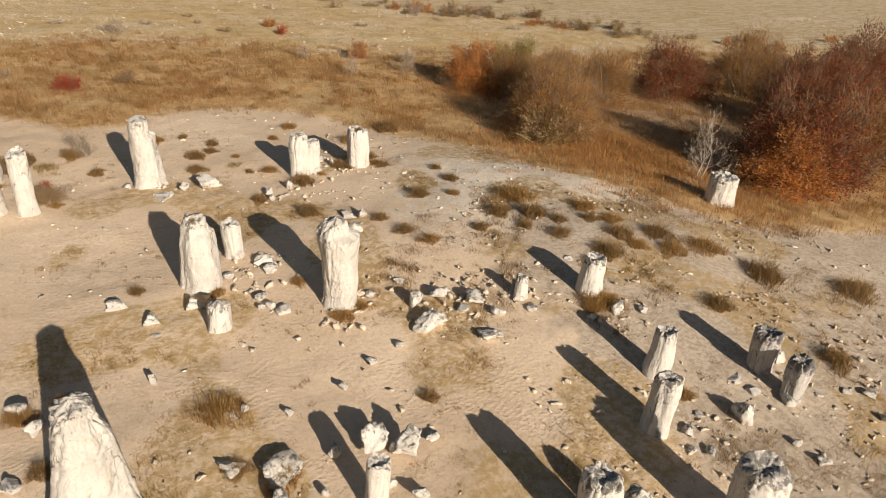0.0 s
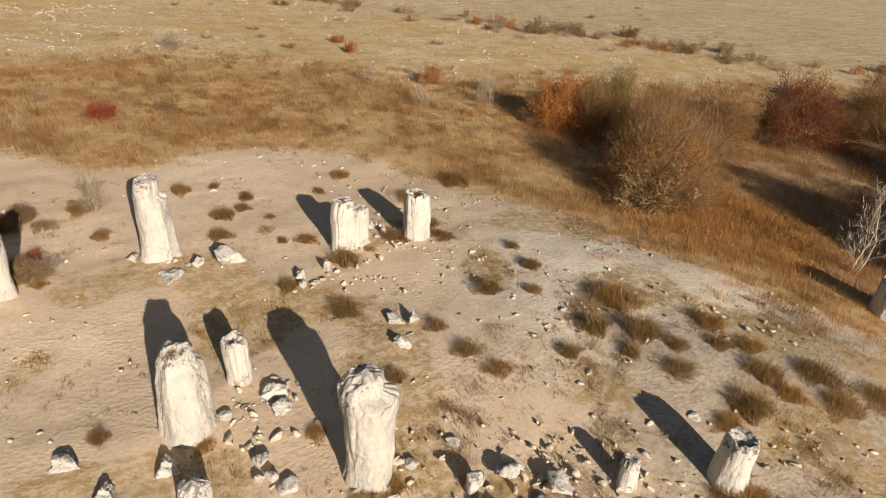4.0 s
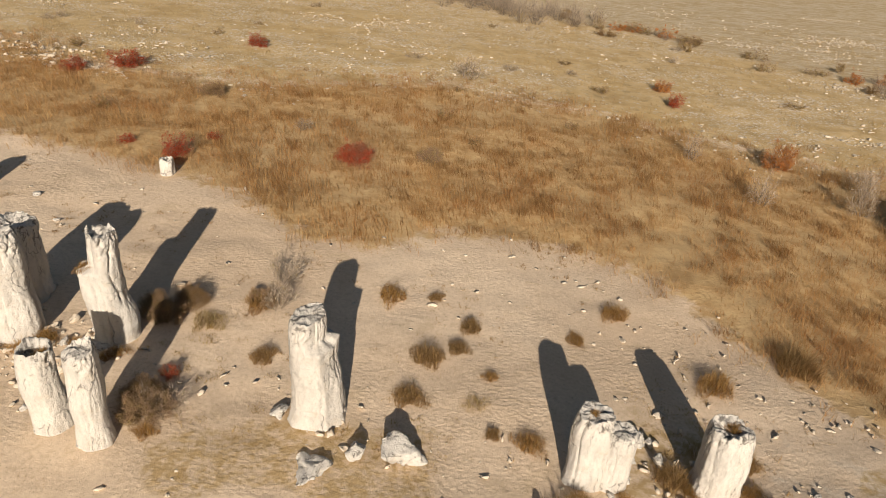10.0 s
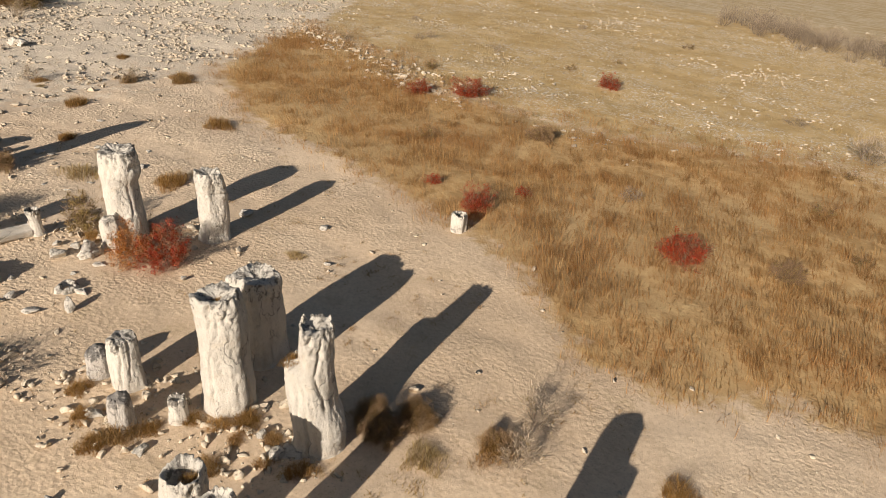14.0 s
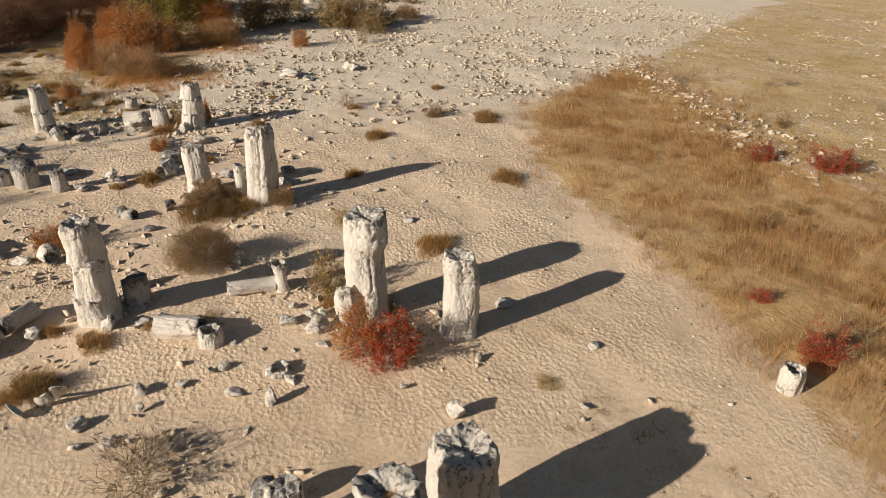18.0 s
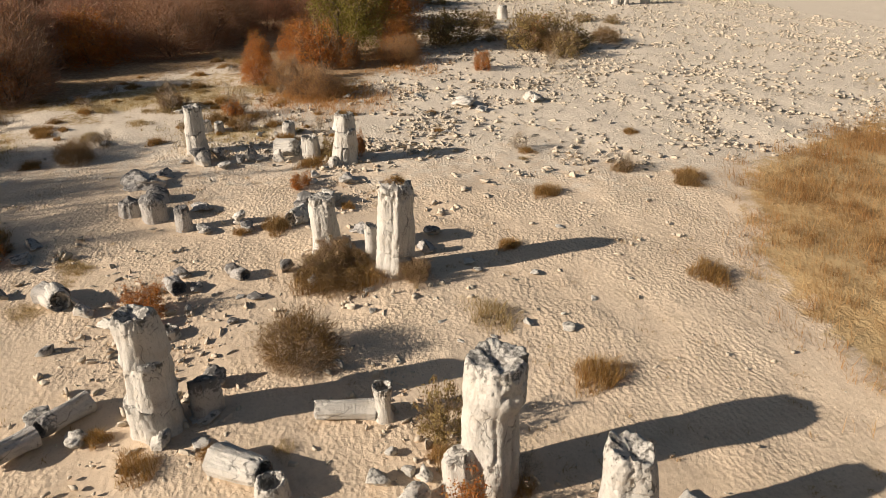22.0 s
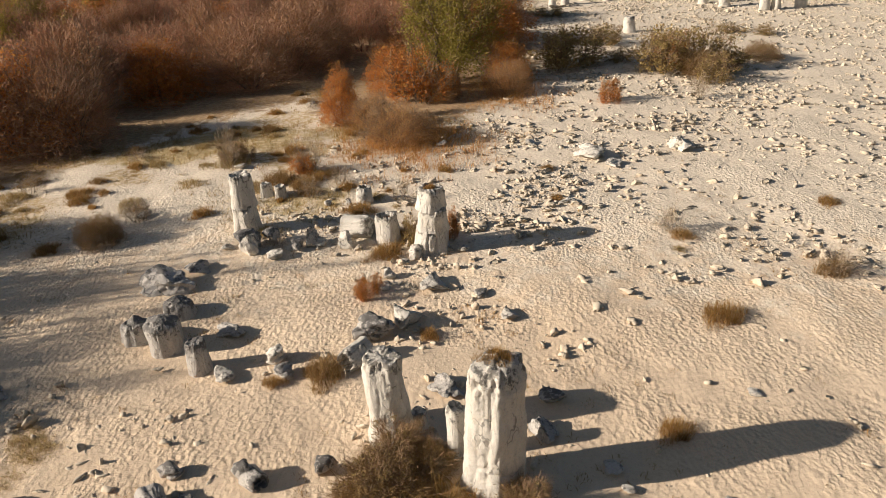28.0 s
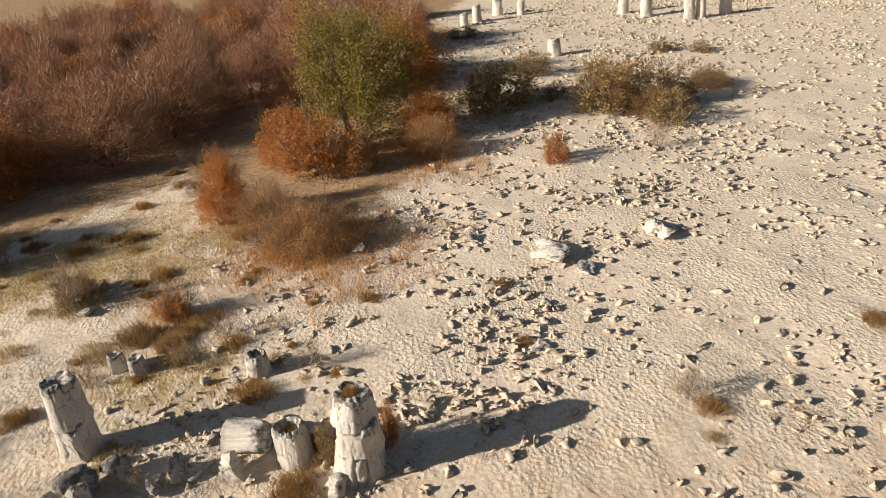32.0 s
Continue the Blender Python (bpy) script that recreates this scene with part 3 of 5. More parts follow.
def scatter_stones(name, points, sizes, material, label, seed, flat=0.6, jag=0.16):
    """Many loose stones as one mesh."""
    rs = np.random.RandomState(seed)
    sizes = np.asarray(sizes)
    points = np.asarray(points)
    vs, fs, n = [], [], 0
    for fine in (False, True):
        base = []
        for k in range(12):
            bm = bmesh.new()
            bmesh.ops.create_icosphere(bm, subdivisions=2 if fine else 1, radius=0.5)
            v = np.array([p.co[:] for p in bm.verts])
            f = np.array([[q.index for q in p.verts] for p in bm.faces])
            bm.free()
            for _ in range(6):
                nrm = rs.normal(0, 1, 3)
                nrm /= np.linalg.norm(nrm)
                over = np.maximum(v @ nrm - rs.uniform(0.10, 0.32), 0)
                v = v - over[:, None] * nrm * 0.95
            v = v * 1.3 + rs.uniform(-jag, jag, v.shape) * (0.75 if fine else 1.0)
            base.append((v, f))
        chosen = np.nonzero((sizes > 0.24) == fine)[0]
        for i in chosen:
            (x, y), s = points[i], sizes[i]
            v, f = base[rs.randint(12)]
            a = rs.uniform(0, 6.28)
            sx, sy, sz = s * rs.uniform(0.8, 1.5), s * rs.uniform(0.55, 1.0), s * rs.uniform(0.5, 1.25) * flat
            p = v * (sx, sy, sz)
            c, d = math.cos(a), math.sin(a)
            vs.append(np.stack([p[:, 0] * c - p[:, 1] * d + x, p[:, 0] * d + p[:, 1] * c + y, p[:, 2] + sz * 0.16 + ground_at(x, y)], -1))
            fs.append(f + n)
            n += len(v)
    vs = np.concatenate(vs)
    me = mesh_of(name, vs, np.concatenate(fs), material)
    add_float(me, "crown", np.zeros(len(vs)))
    return tagged(new(name, me), label, "stones", kind="stuff")


# ---------------------------------------------------------------- blades, twigs, leaves
def blades(rs, roots, heights, lean, width, wind=None):
    """Thin bent blades, two triangles each: arrays of verts and faces."""
    n = len(roots)
    a = rs.uniform(0, 6.283, n) if wind is None else rs.normal(wind, 0.9, n)
    out = np.stack([np.cos(a), np.sin(a), np.zeros(n)], -1)
    side = np.stack([-np.sin(a), np.cos(a), np.zeros(n)], -1)
    tilt = rs.uniform(0.15, 1.0, n)[:, None] * lean
    hh = heights[:, None]
    up = np.array([0, 0, 1.0])
    mid = roots + out * tilt * hh * 0.42 + up * hh * 0.62
    tip = roots + out * tilt * hh * 1.05 + up * hh * (1.0 - 0.25 * tilt)
    wv = side * (width * rs.uniform(0.6, 1.3, n))[:, None]
    v = np.stack([roots - wv, roots + wv, mid + wv * 0.7, mid - wv * 0.7, tip], 1).reshape(-1, 3)
    k = np.arange(n)[:, None] * 5
    f = np.concatenate([k + [0, 1, 2], k + [0, 2, 3], k + [3, 2, 4]])
    return v, f


def tuft_mesh(seed, material, count=170, spread=0.33, height=0.62, lean=0.75, width=0.009):
    rs = np.random.RandomState(seed)
    rad = spread * np.sqrt(rs.uniform(0, 1, count))
    a = rs.uniform(0, 6.283, count)
    rad *= 1 + 0.25 * np.sin(a * 3 + rs.uniform(0, 6)) + 0.15 * np.sin(a * 5 + rs.uniform(0, 6))
    lop = 1 + 0.35 * np.cos(a * 2 + rs.uniform(0, 6))
    roots = np.stack([rad * np.cos(a) * lop, rad * np.sin(a), np.full(count, -0.04)], -1)
    v, f = blades(rs, roots, rs.uniform(0.45, 1.0, count) * height * (1.1 - 0.6 * rad / spread), lean, width)
    return mesh_of("tussock", v, f, material)


TUFTS = [tuft_mesh(k, TUFT_BROWN if k % 3 else TUFT_GOLD, 900 + 20 * k, 0.44, 0.6 + 0.06 * (k % 3), 0.95, 0.0048) for k in range(6)]
TUFTS_GOLD = [tuft_mesh(30 + k, TUFT_GOLD, 800, 0.44, 0.58, 0.95, 0.005) for k in range(3)]
TUFTS_PALE = [tuft_mesh(50 + k, PALE_STRAW, 600, 0.48, 0.45, 1.0, 0.005) for k in range(3)]


def tussock(x, y, w, seed, pool=None, label="brown dry grass tussock rooted in pale sand", squash=1.0):
    rnd = random.Random(seed)
    ob = new("grass_tussock", rnd.choice(pool or TUFTS))
    ob.matrix_basis = pose(x, y, ground_at(x, y), 0, 0, rnd.uniform(0, 360)) @ Matrix.Diagonal((w * 1.05, w * 0.95, (w * 0.72 + 0.18) * squash, 1))
    return tagged(ob, label, "grass tussock", "grass tussocks on the sand")


def tubes(paths, sides=5):
    """Tapered tubes along paths of (point, radius)."""
    vs, fs, n = [], [], 0
    for path in paths:
        for k, (p, r) in enumerate(path):
            q = path[min(k + 1, len(path) - 1)][0] - path[max(k - 1, 0)][0]
            t = q.normalized() if q.length else Vector((0, 0, 1))
            u = t.orthogonal().normalized()
            w = t.cross(u)
            for s in range(sides):
                a = 6.2832 * s / sides
                vs.append(p + (u * math.cos(a) + w * math.sin(a)) * r)
        for k in range(len(path) - 1):
            for s in range(sides):
                a, b = n + k * sides + s, n + k * sides + (s + 1) % sides
                fs.append((a, b, b + sides, a + sides))
        n += len(path) * sides
    return vs, fs


def grow(rnd, start, way, length, radius, depth, out, tips, spread=0.7, forks=3):
    """Branches that fork and taper; tips collects the places where leaves sit."""
    p, path = start.copy(), [(start.copy(), radius)]
    steps = 4
    for k in range(steps):
        way = (way + Vector((rnd.gauss(0, 0.16), rnd.gauss(0, 0.16), rnd.gauss(0.04, 0.10)))).normalized()
        p = p + way * length / steps
        path.append((p.copy(), radius * (1 - 0.55 * (k + 1) / steps)))
        if depth < 2 or k > 1:
            tips.append((p.copy(), depth))
    out.append(path)
    if depth > 0:
        for k in range(forks):
            turn = Vector((rnd.gauss(0, 1), rnd.gauss(0, 1), rnd.gauss(0.15, 0.6))).normalized()
            base = path[rnd.choice((2, 3, 4))][0]
            grow(rnd, base, (way + turn * spread).normalized(), length * rnd.uniform(0.55, 0.8), radius * 0.5, depth - 1, out, tips, spread, forks)


def plant(name, seed, leaf, bark, stems, height, width, leaves, leaf_size, twigs, twig_mat, label, category, dome=0.0, trunk=0.0, forks=3, depth=3):
    """A tree or shrub of unit measure in metres: stems that fork, fine twigs, and a crown of small leaves in uneven clumps."""
    rnd, rs = random.Random(seed), np.random.RandomState(seed)
    out, tips = [], []
    for k in range(stems):
        a = 6.2832 * (k + rnd.uniform(-0.3, 0.3)) / stems
        slant = 0.15 if stems == 1 else rnd.uniform(0.35, 0.9)
        way = Vector((math.cos(a) * slant * width / height, math.sin(a) * slant * width / height, 1)).normalized()
        root = Vector((math.cos(a), math.sin(a), 0)) * (0.0 if stems == 1 else 0.06 * width)
        root.z = -0.15
        grow(rnd, root, way, height * (0.46 if stems > 1 else max(trunk, 0.38)), height * (0.012 if stems > 1 else 0.028), depth, out, tips, 0.85, forks)
    pts = np.array([p[:] for p, _ in tips])
    pts[:, :2] *= (width / 2) / max(0.01, np.percentile(np.hypot(pts[:, 0], pts[:, 1]), 96))
    fz = height * 0.97 / np.percentile(pts[:, 2], 98)
    fx = (width / 2) / max(0.01, np.percentile(np.hypot(np.array([p[0] for p, _ in tips]), np.array([p[1] for p, _ in tips])), 96))
    pts[:, 2] *= fz
    thing = new(name)
    vs, fs = tubes([[(Vector((p.x * fx, p.y * fx, p.z * fz if p.z > 0 else p.z)), r) for p, r in path] for path in out], 4)
    part_of(thing, "trunk" if stems == 1 else "branch_frame", mesh_of("trunk", [v[:] for v in vs], fs, bark, True))
    low = pts[:, 2] > trunk * height * 0.8
    pts = pts[low] if low.sum() > 10 else pts
    if stems > 1:
        pts = np.concatenate([pts, pts[::2] * [1.0, 1.0, 0.55], pts[1::4] * [0.85, 0.85, 0.28]])
    if dome:
        k = int(len(pts) * dome)
        a, e = rs.uniform(0, 6.283, k), np.arcsin(rs.uniform(0.02, 1.0, k))
        lump = np.array([noise.noise((math.cos(q) * 1.6 + seed, math.sin(q) * 1.6, t * 1.6)) for q, t in zip(a, e)])
        rad = (0.86 + 0.42 * lump) * rs.uniform(0.72, 1.0, k)
        shell = np.stack([np.cos(a) * np.cos(e) * rad * width / 2, np.sin(a) * np.cos(e) * rad * width / 2, height * (0.04 + 0.94 * np.sin(e) * rad)], -1)
        keep = np.hypot(pts[:, 0] / (width / 2), pts[:, 1] / (width / 2)) ** 2 + (pts[:, 2] / height) ** 2 < 1.15
        pts = np.concatenate([pts[keep], shell])
    if twigs:
        c = pts[rs.randint(len(pts), size=twigs)] + rs.normal(0, 0.035 * width, (twigs, 3))
        out_way = c - np.array([0, 0, height * 0.25])
        out_way /= np.linalg.norm(out_way, axis=1)[:, None] + 1e-6
        d = out_way + rs.normal(0, 0.5, (twigs, 3)) + [0, 0, 0.35]
        d /= np.linalg.norm(d, axis=1)[:, None]
        ln = rs.uniform(0.09, 0.24, twigs)[:, None] * height ** 0.6 * 0.9
        s = np.cross(d, rs.normal(0, 1, (twigs, 3)))
        s /= np.linalg.norm(s, axis=1)[:, None]
        wd = 0.006 + 0.0018 * height
        v = np.stack([c - s * wd, c + s * wd, c + d * ln], 1).reshape(-1, 3)
        tagged(part_of(thing, "twig_haze", mesh_of("twigs", v, np.arange(twigs * 3).reshape(-1, 3), twig_mat)), kind="stuff")
    if leaves:
        clump = pts[rs.randint(len(pts), size=max(20, leaves // 14))]
        c = clump[rs.randint(len(clump), size=leaves)] + rs.normal(0, 0.042 * (width + height) / 2, (leaves, 3))
        c[:, 2] = np.maximum(c[:, 2], 0.05)
        nrm = rs.normal(0, 1, (leaves, 3)) + [0, 0, 0.5]
        nrm /= np.linalg.norm(nrm, axis=1)[:, None]
        u = np.cross(nrm, rs.normal(0, 1, (leaves, 3)))
        u /= np.linalg.norm(u, axis=1)[:, None]
        w = np.cross(nrm, u)
        s = leaf_size * rs.uniform(0.55, 1.25, leaves)[:, None]
        v = np.stack([c - u * s, c + w * s * 0.5, c + u * s, c - w * s * 0.5], 1).reshape(-1, 3)
        tagged(part_of(thing, "foliage" if stems > 1 else "crown", mesh_of("leaves", v, np.arange(leaves * 4).reshape(-1, 4), leaf)), kind="stuff")
    tagged(thing, label, category)
    return thing


class Species:
    """A plant that is built at its first placing and copied after that."""

    def __init__(self, *args, variants=1, **kw):
        self.args, self.kw, self.made, self.variants = args, kw, {}, variants

    def put(self, x, y, w, h, seed, label="", group=""):
        k = seed % self.variants
        name, s0, leaf, bark, stems, height, width, *rest = self.args
        if k not in self.made:
            self.made[k] = plant(name, s0 + 11 * k, leaf, bark, stems, height, width, *rest, **self.kw)
            ob = self.made[k]
        else:
            ob = copy_thing(self.made[k], Matrix.Identity(4))
        rnd = random.Random(seed)
        ob.matrix_basis = pose(x, y, ground_at(x, y) - 0.03, 0, 0, rnd.uniform(0, 360)) @ Matrix.Diagonal((w / width, w / width, h / height, 1))
        return tagged(ob, label, group=group)


WOOD_BROWN = Species("brown_shrub_tree", 100, LEAF_RUST, BARK, 7, 5.0, 6.0, 9000, 0.056, 7500, TWIG_WOOD, "dense leafless and rust-leaved thorny tree in a thicket", "tree", variants=3, dome=1.6)
RUST_SHRUB = Species("rust_shrub", 150, LEAF_TAWNY, BARK, 8, 3.0, 5.0, 9000, 0.045, 5000, TWIG_BROWN, "spreading tawny shrub", "bush", variants=2, dome=1.5)
WOOD_MAROON = Species("maroon_tree", 200, LEAF_MAROON, BARK, 5, 5.0, 6.0, 13000, 0.06, 5000, TWIG_WOOD, "broad tree with thinning maroon autumn leaves", "tree", variants=3, dome=1.6)
EAST_MAROON = Species("maroon_tree", 230, LEAF_DEEP, BARK, 5, 5.0, 6.0, 20000, 0.058, 3500, TWIG_DARK, "broad tree with maroon and orange autumn leaves", "tree", variants=3, dome=2.2)
EAST_BROWN = Species("brown_shrub_tree", 130, LEAF_GOLD, BARK_MID, 8, 5.0, 6.0, 15000, 0.042, 4500, TWIG_MID, "dense leafless brown thorny shrub tree", "tree", variants=2, dome=1.6)
WOOD_ORANGE = Species("orange_tree", 300, LEAF_ORANGE, BARK, 3, 4.5, 4.6, 15000, 0.062, 1500, TWIG_BROWN, "small tree with orange autumn leaves", "tree", variants=2, dome=1.6)
OAK = Species("oak_tree", 400, LEAF_GREEN, BARK, 4, 9.0, 8.0, 22000, 0.095, 2500, TWIG_BROWN, "oak with yellowing green leaves at the wood's edge", "tree", variants=2, depth=3, forks=4)
BARE = Species("bare_tree", 500, LEAF_OLIVE, BARK_PALE, 3, 4.0, 3.6, 0, 0.05, 420, TWIG_GREY, "bare pale grey young tree", "tree", variants=2, depth=4)
BUSH_RED = Species("smoke_bush", 600, LEAF_RED, BARK, 8, 1.4, 1.8, 4600, 0.034, 900, TWIG_BROWN, "low bush with crimson autumn leaves", "bush", variants=3)
BUSH_ORANGE = Species("orange_bush", 650, LEAF_ORANGE, BARK, 10, 1.2, 1.6, 5000, 0.03, 900, TWIG_BROWN, "low rounded bush with rusty orange leaves", "bush", variants=2)
BUSH_BROWN = Species("brown_bush", 700, LEAF_OLIVE, BARK, 9, 1.6, 2.2, 2600, 0.04, 6500, TWIG_BROWN, "dense brown twiggy bush on the sand", "bush", variants=3)
BUSH_DENSE = Species("russet_bush", 850, LEAF_RUSSET, BARK, 12, 1.6, 2.2, 18000, 0.022, 1500, TWIG_BROWN, "dense rounded russet-brown bush on the sand", "bush", variants=2, dome=1.8)
BUSH_SPARSE = Species("sparse_bush", 750, LEAF_OLIVE, BARK, 7, 1.2, 1.5, 120, 0.03, 700, TWIG_GREY, "sparse leafless grey bush on the sand", "bush", variants=2)
BUSH_OLIVE = Species("olive_bush", 800, LEAF_OLIVE, BARK, 8, 1.6, 1.8, 2200, 0.05, 900, TWIG_BROWN, "bush with olive and yellow leaves", "bush", variants=2)
FAR_BROWN = Species("brown_bush", 710, LEAF_OLIVE, BARK, 6, 1.6, 2.2, 500, 0.07, 700, TWIG_BROWN, "low brown twiggy bush", "bush", variants=3, depth=2)
FAR_RUSSET = Species("russet_bush", 860, LEAF_RUSSET, BARK, 6, 1.6, 2.2, 1400, 0.06, 400, TWIG_BROWN, "low russet bush", "bush", variants=2, depth=2)
FAR_ORANGE = Species("orange_bush", 660, LEAF_ORANGE, BARK, 6, 1.2, 1.6, 900, 0.055, 200, TWIG_BROWN, "low rust-orange bush", "bush", variants=2, depth=2)
FAR_SAPLING = Species("sapling_thicket", 560, LEAF_OLIVE, BARK, 12, 2.4, 3.2, 60, 0.05, 500, TWIG_GREY, "clump of bare upright grey saplings", "thicket", variants=3, depth=2, forks=2)

# ---------------------------------------------------------------- columns of the eastern group
column(-0.85, 14.65, 4.45, 1.6, 1, "broad pointed limestone column with a jagged crown", top="dome", taper=0.9, cracks=((1.9, 1.0, 0.12), (3.0, 0.4, 0.14)), pits=1.8)
column(4.07, 25.35, 3.45, 1.42, 2, "broad white limestone column with a notched shoulder", top="dome", notch=(-0.6, 2.5, 0.28), taper=0.3)
column(5.86, 27.2, 1.92, 0.83, 3, "short slender limestone column leaning a little", top="crater", lean=(-0.06, 0))
column(4.0, 22.1, 1.3, 0.85, 62, "short limestone stump with a dark-topped grey side", LIME_ROUGH, top="dome")
column(8.5, 21.75, 3.95, 1.4, 4, "knobbly bulging limestone column with pitted sides", LIME, top="dome", flutes=1.3, taper=-0.16, head=0.1, notch=(-0.9, 3.0, 0.5), pits=1.3)
column(3.85, 36.9, 4.05, 1.42, 5, "tall white limestone column with a cracked ledge and narrow head", top="flat", notch=(-0.15, 2.75, 0.5), cracks=((0.45, 0.25, 0.08),), taper=0.15)
column(11.6, 35.35, 2.7, 1.1, 6, "white limestone column with a flat grassy top", top="flat")
column(12.3, 35.3, 2.2, 0.85, 61, "lower white limestone column grown against another", top="flat")
column(15.15, 35.4, 2.6, 1.21, 7, "stout white limestone column with a dark rim", top="crater")
column(18.0, 17.8, 1.97, 1.0, 8, "short stout limestone column with a pitted top", LIME_ROUGH, top="crater", flutes=1.4)
column(15.2, 18.8, 1.13, 0.5, 9, "small limestone stump standing upright", LIME_ROUGH, top="flat")
column(17.1, 13.0, 2.14, 0.84, 10, "rough limestone column with a bulging head", LIME_ROUGH, top="crater", flutes=1.3)
column(15.13, 11.0, 2.4, 0.84, 11, "rough limestone column split near its foot", LIME_ROUGH, top="crater", cracks=((1.3, 0.1, 0.15),))
column(20.9, 11.6, 2.0, 0.91, 12, "dark ragged limestone column full of holes", LIME_GREY, top="jag", flutes=2.0, pits=2.5, taper=-0.2)
column(20.8, 10.1, 1.84, 0.78, 13, "dark ragged limestone stump", LIME_GREY, top="jag", flutes=2.0, pits=2.5, taper=-0.15)
column(5.8, 12.1, 1.95, 0.63, 14, "slender pale limestone column on sand", top="crater")
column(11.6, 8.3, 1.7, 0.8, 66, "low limestone stump leaning on a taller column", LIME_ROUGH, top="dome")
column(10.6, 8.7, 2.55, 1.1, 15, "tall ragged limestone column with a dark head", LIME_ROUGH, top="jag", flutes=1.6)
column(14.5, 6.9, 2.95, 1.3, 16, "massive limestone column with a dark eroded head", LIME_ROUGH, top="jag", flutes=1.5, notch=(3.3, 2.6, 0.4))

# ---------------------------------------------------------------- columns of the middle group
column(-3.25, 35.35, 3.05, 0.98, 17, "white limestone column with a grassy hollow top", top="hollow")
column(-1.85, 35.0, 3.38, 0.9, 18, "white limestone column beside its twin, slanting top", top="slant")
column(-3.6, 39.65, 4.35, 1.29, 19, "tall white limestone column with a grassy shoulder and horn", top="jag", notch=(3.6, 2.7, 0.55))
column(-6.7, 39.35, 4.08, 1.32, 20, "tall white limestone column with a pitted crown", top="crater", flutes=1.2)
column(-7.6, 41.5, 3.4, 1.5, 21, "wide limestone column with a dark shaded flank", top="crater", flutes=1.5)
column(-9.5, 38.1, 1.98, 0.9, 22, "short grooved limestone stump", LIME_ROUGH, top="flat", flutes=1.5)
column(-10.65, 37.9, 1.1, 0.67, 23, "small dark limestone stump", LIME_GREY, top="dome")
column(-8.1, 36.9, 1.3, 0.63, 24, "dark rounded limestone stump", LIME_GREY, top="dome")
column(-7.2, 38.0, 0.95, 0.53, 25, "small ragged limestone stump", LIME_ROUGH, top="jag")
column(-7.45, 53.05, 1.09, 0.70, 26, "short white hollow limestone stump", top="hollow", taper=-0.1)
column(-17.35, 43.6, 4.17, 1.28, 27, "tall rough limestone column with a bulging head", LIME_ROUGH, top="crater", flutes=1.6, taper=0.1, head=0.22)
column(-17.2, 42.8, 1.5, 0.8, 28, "broken limestone flake at a column's foot", top="slant")
column(-14.8, 45.8, 3.25, 1.13, 29, "white limestone column with a dark round cavity", top="crater", cracks=((2.1, 0.05, 0.14),))

# ---------------------------------------------------------------- columns of the western group
stacked(-21.4, 35.45, 30, "tall limestone column of stacked drums with a dark head", [(1.15, 1.3, 0.0), (1.25, 1.18, 0.05), (1.25, 1.08, -0.04)], LIME_ROUGH)
column(-21.7, 36.7, 1.36, 0.85, 31, "leaning pointed limestone slab", LIME_GREY, top="slant")
column(-20.3, 41.45, 1.27, 0.57, 32, "hourglass-shaped limestone stump with a hollow top", LIME_ROUGH, top="hollow", waist=0.3, taper=-0.15)
column(-18.1, 38.4, 0.81, 0.75, 33, "low hollow limestone stump", LIME_ROUGH, top="hollow", flutes=1.5)
column(-28.5, 43.4, 4.02, 1.33, 34, "tall limestone column with a dark mossy head", LIME_ROUGH, top="dome", taper=0.1, cracks=((0.9, 0.15, 0.12),))
column(-30.8, 40.9, 2.76, 1.07, 35, "grooved limestone column with a flat top", LIME_ROUGH, top="flat", flutes=1.8)
column(-30.8, 41.7, 0.71, 0.47, 36, "small limestone stump between two columns", LIME_ROUGH, top="flat")
column(-29.65, 42.6, 1.69, 0.47, 37, "thin limestone slab leaning on a column", LIME_ROUGH, top="slant")
stacked(-45.05, 35.0, 38, "limestone column of two stacked drums", [(1.3, 1.08, 0.0), (1.4, 0.98, -0.05)], LIME_ROUGH)
stacked(-41.65, 43.05, 44, "limestone column cracked into three drums", [(1.05, 1.36, 0.0), (0.9, 1.14, 0.04), (0.8, 1.04, -0.03)], LIME_ROUGH)
column(-42.7, 41.2, 1.5, 0.92, 40, "short hollow limestone stump", LIME_ROUGH, top="hollow")
column(-47.3, 40.2, 1.05, 0.76, 41, "small limestone stump with a hollow top", LIME_ROUGH, top="hollow")
column(-48.8, 36.1, 0.82, 0.55, 42, "small limestone stump on pale sand", LIME_ROUGH, top="crater")
column(-49.3, 35.3, 0.82, 0.55, 43, "small limestone stump on pale sand", LIME_ROUGH, top="crater")
for k, (x, y, h, w) in enumerate([(-90.3, 68.3, 2.0, 1.18), (-113, 65.7, 1.9, 1.05), (-115, 67.9, 2.5, 1.14), (-118.7, 71.8, 2.4, 1.34), (-100.2, 88.6, 3.4, 1.15), (-100, 90, 3.4, 1.02), (-100.5, 93.5, 3.0, 1.3), (-105, 86, 3.2, 1.3), (-109, 85, 3.3, 1.2), (-117, 74.5, 2.2, 1.0)]):
    column(x, y, h, w, 70 + k, "distant pale limestone column", LIME if k > 3 else LIME_ROUGH, top=("crater", "flat", "jag")[k % 3], segs=24)

# ---------------------------------------------------------------- boulders
column(31.95, 23.1, 2.15, 1.6, 60, "squat pitted limestone stump at the slope's edge", LIME, top="jag", taper=-0.1, flutes=1.6, pits=2.0)
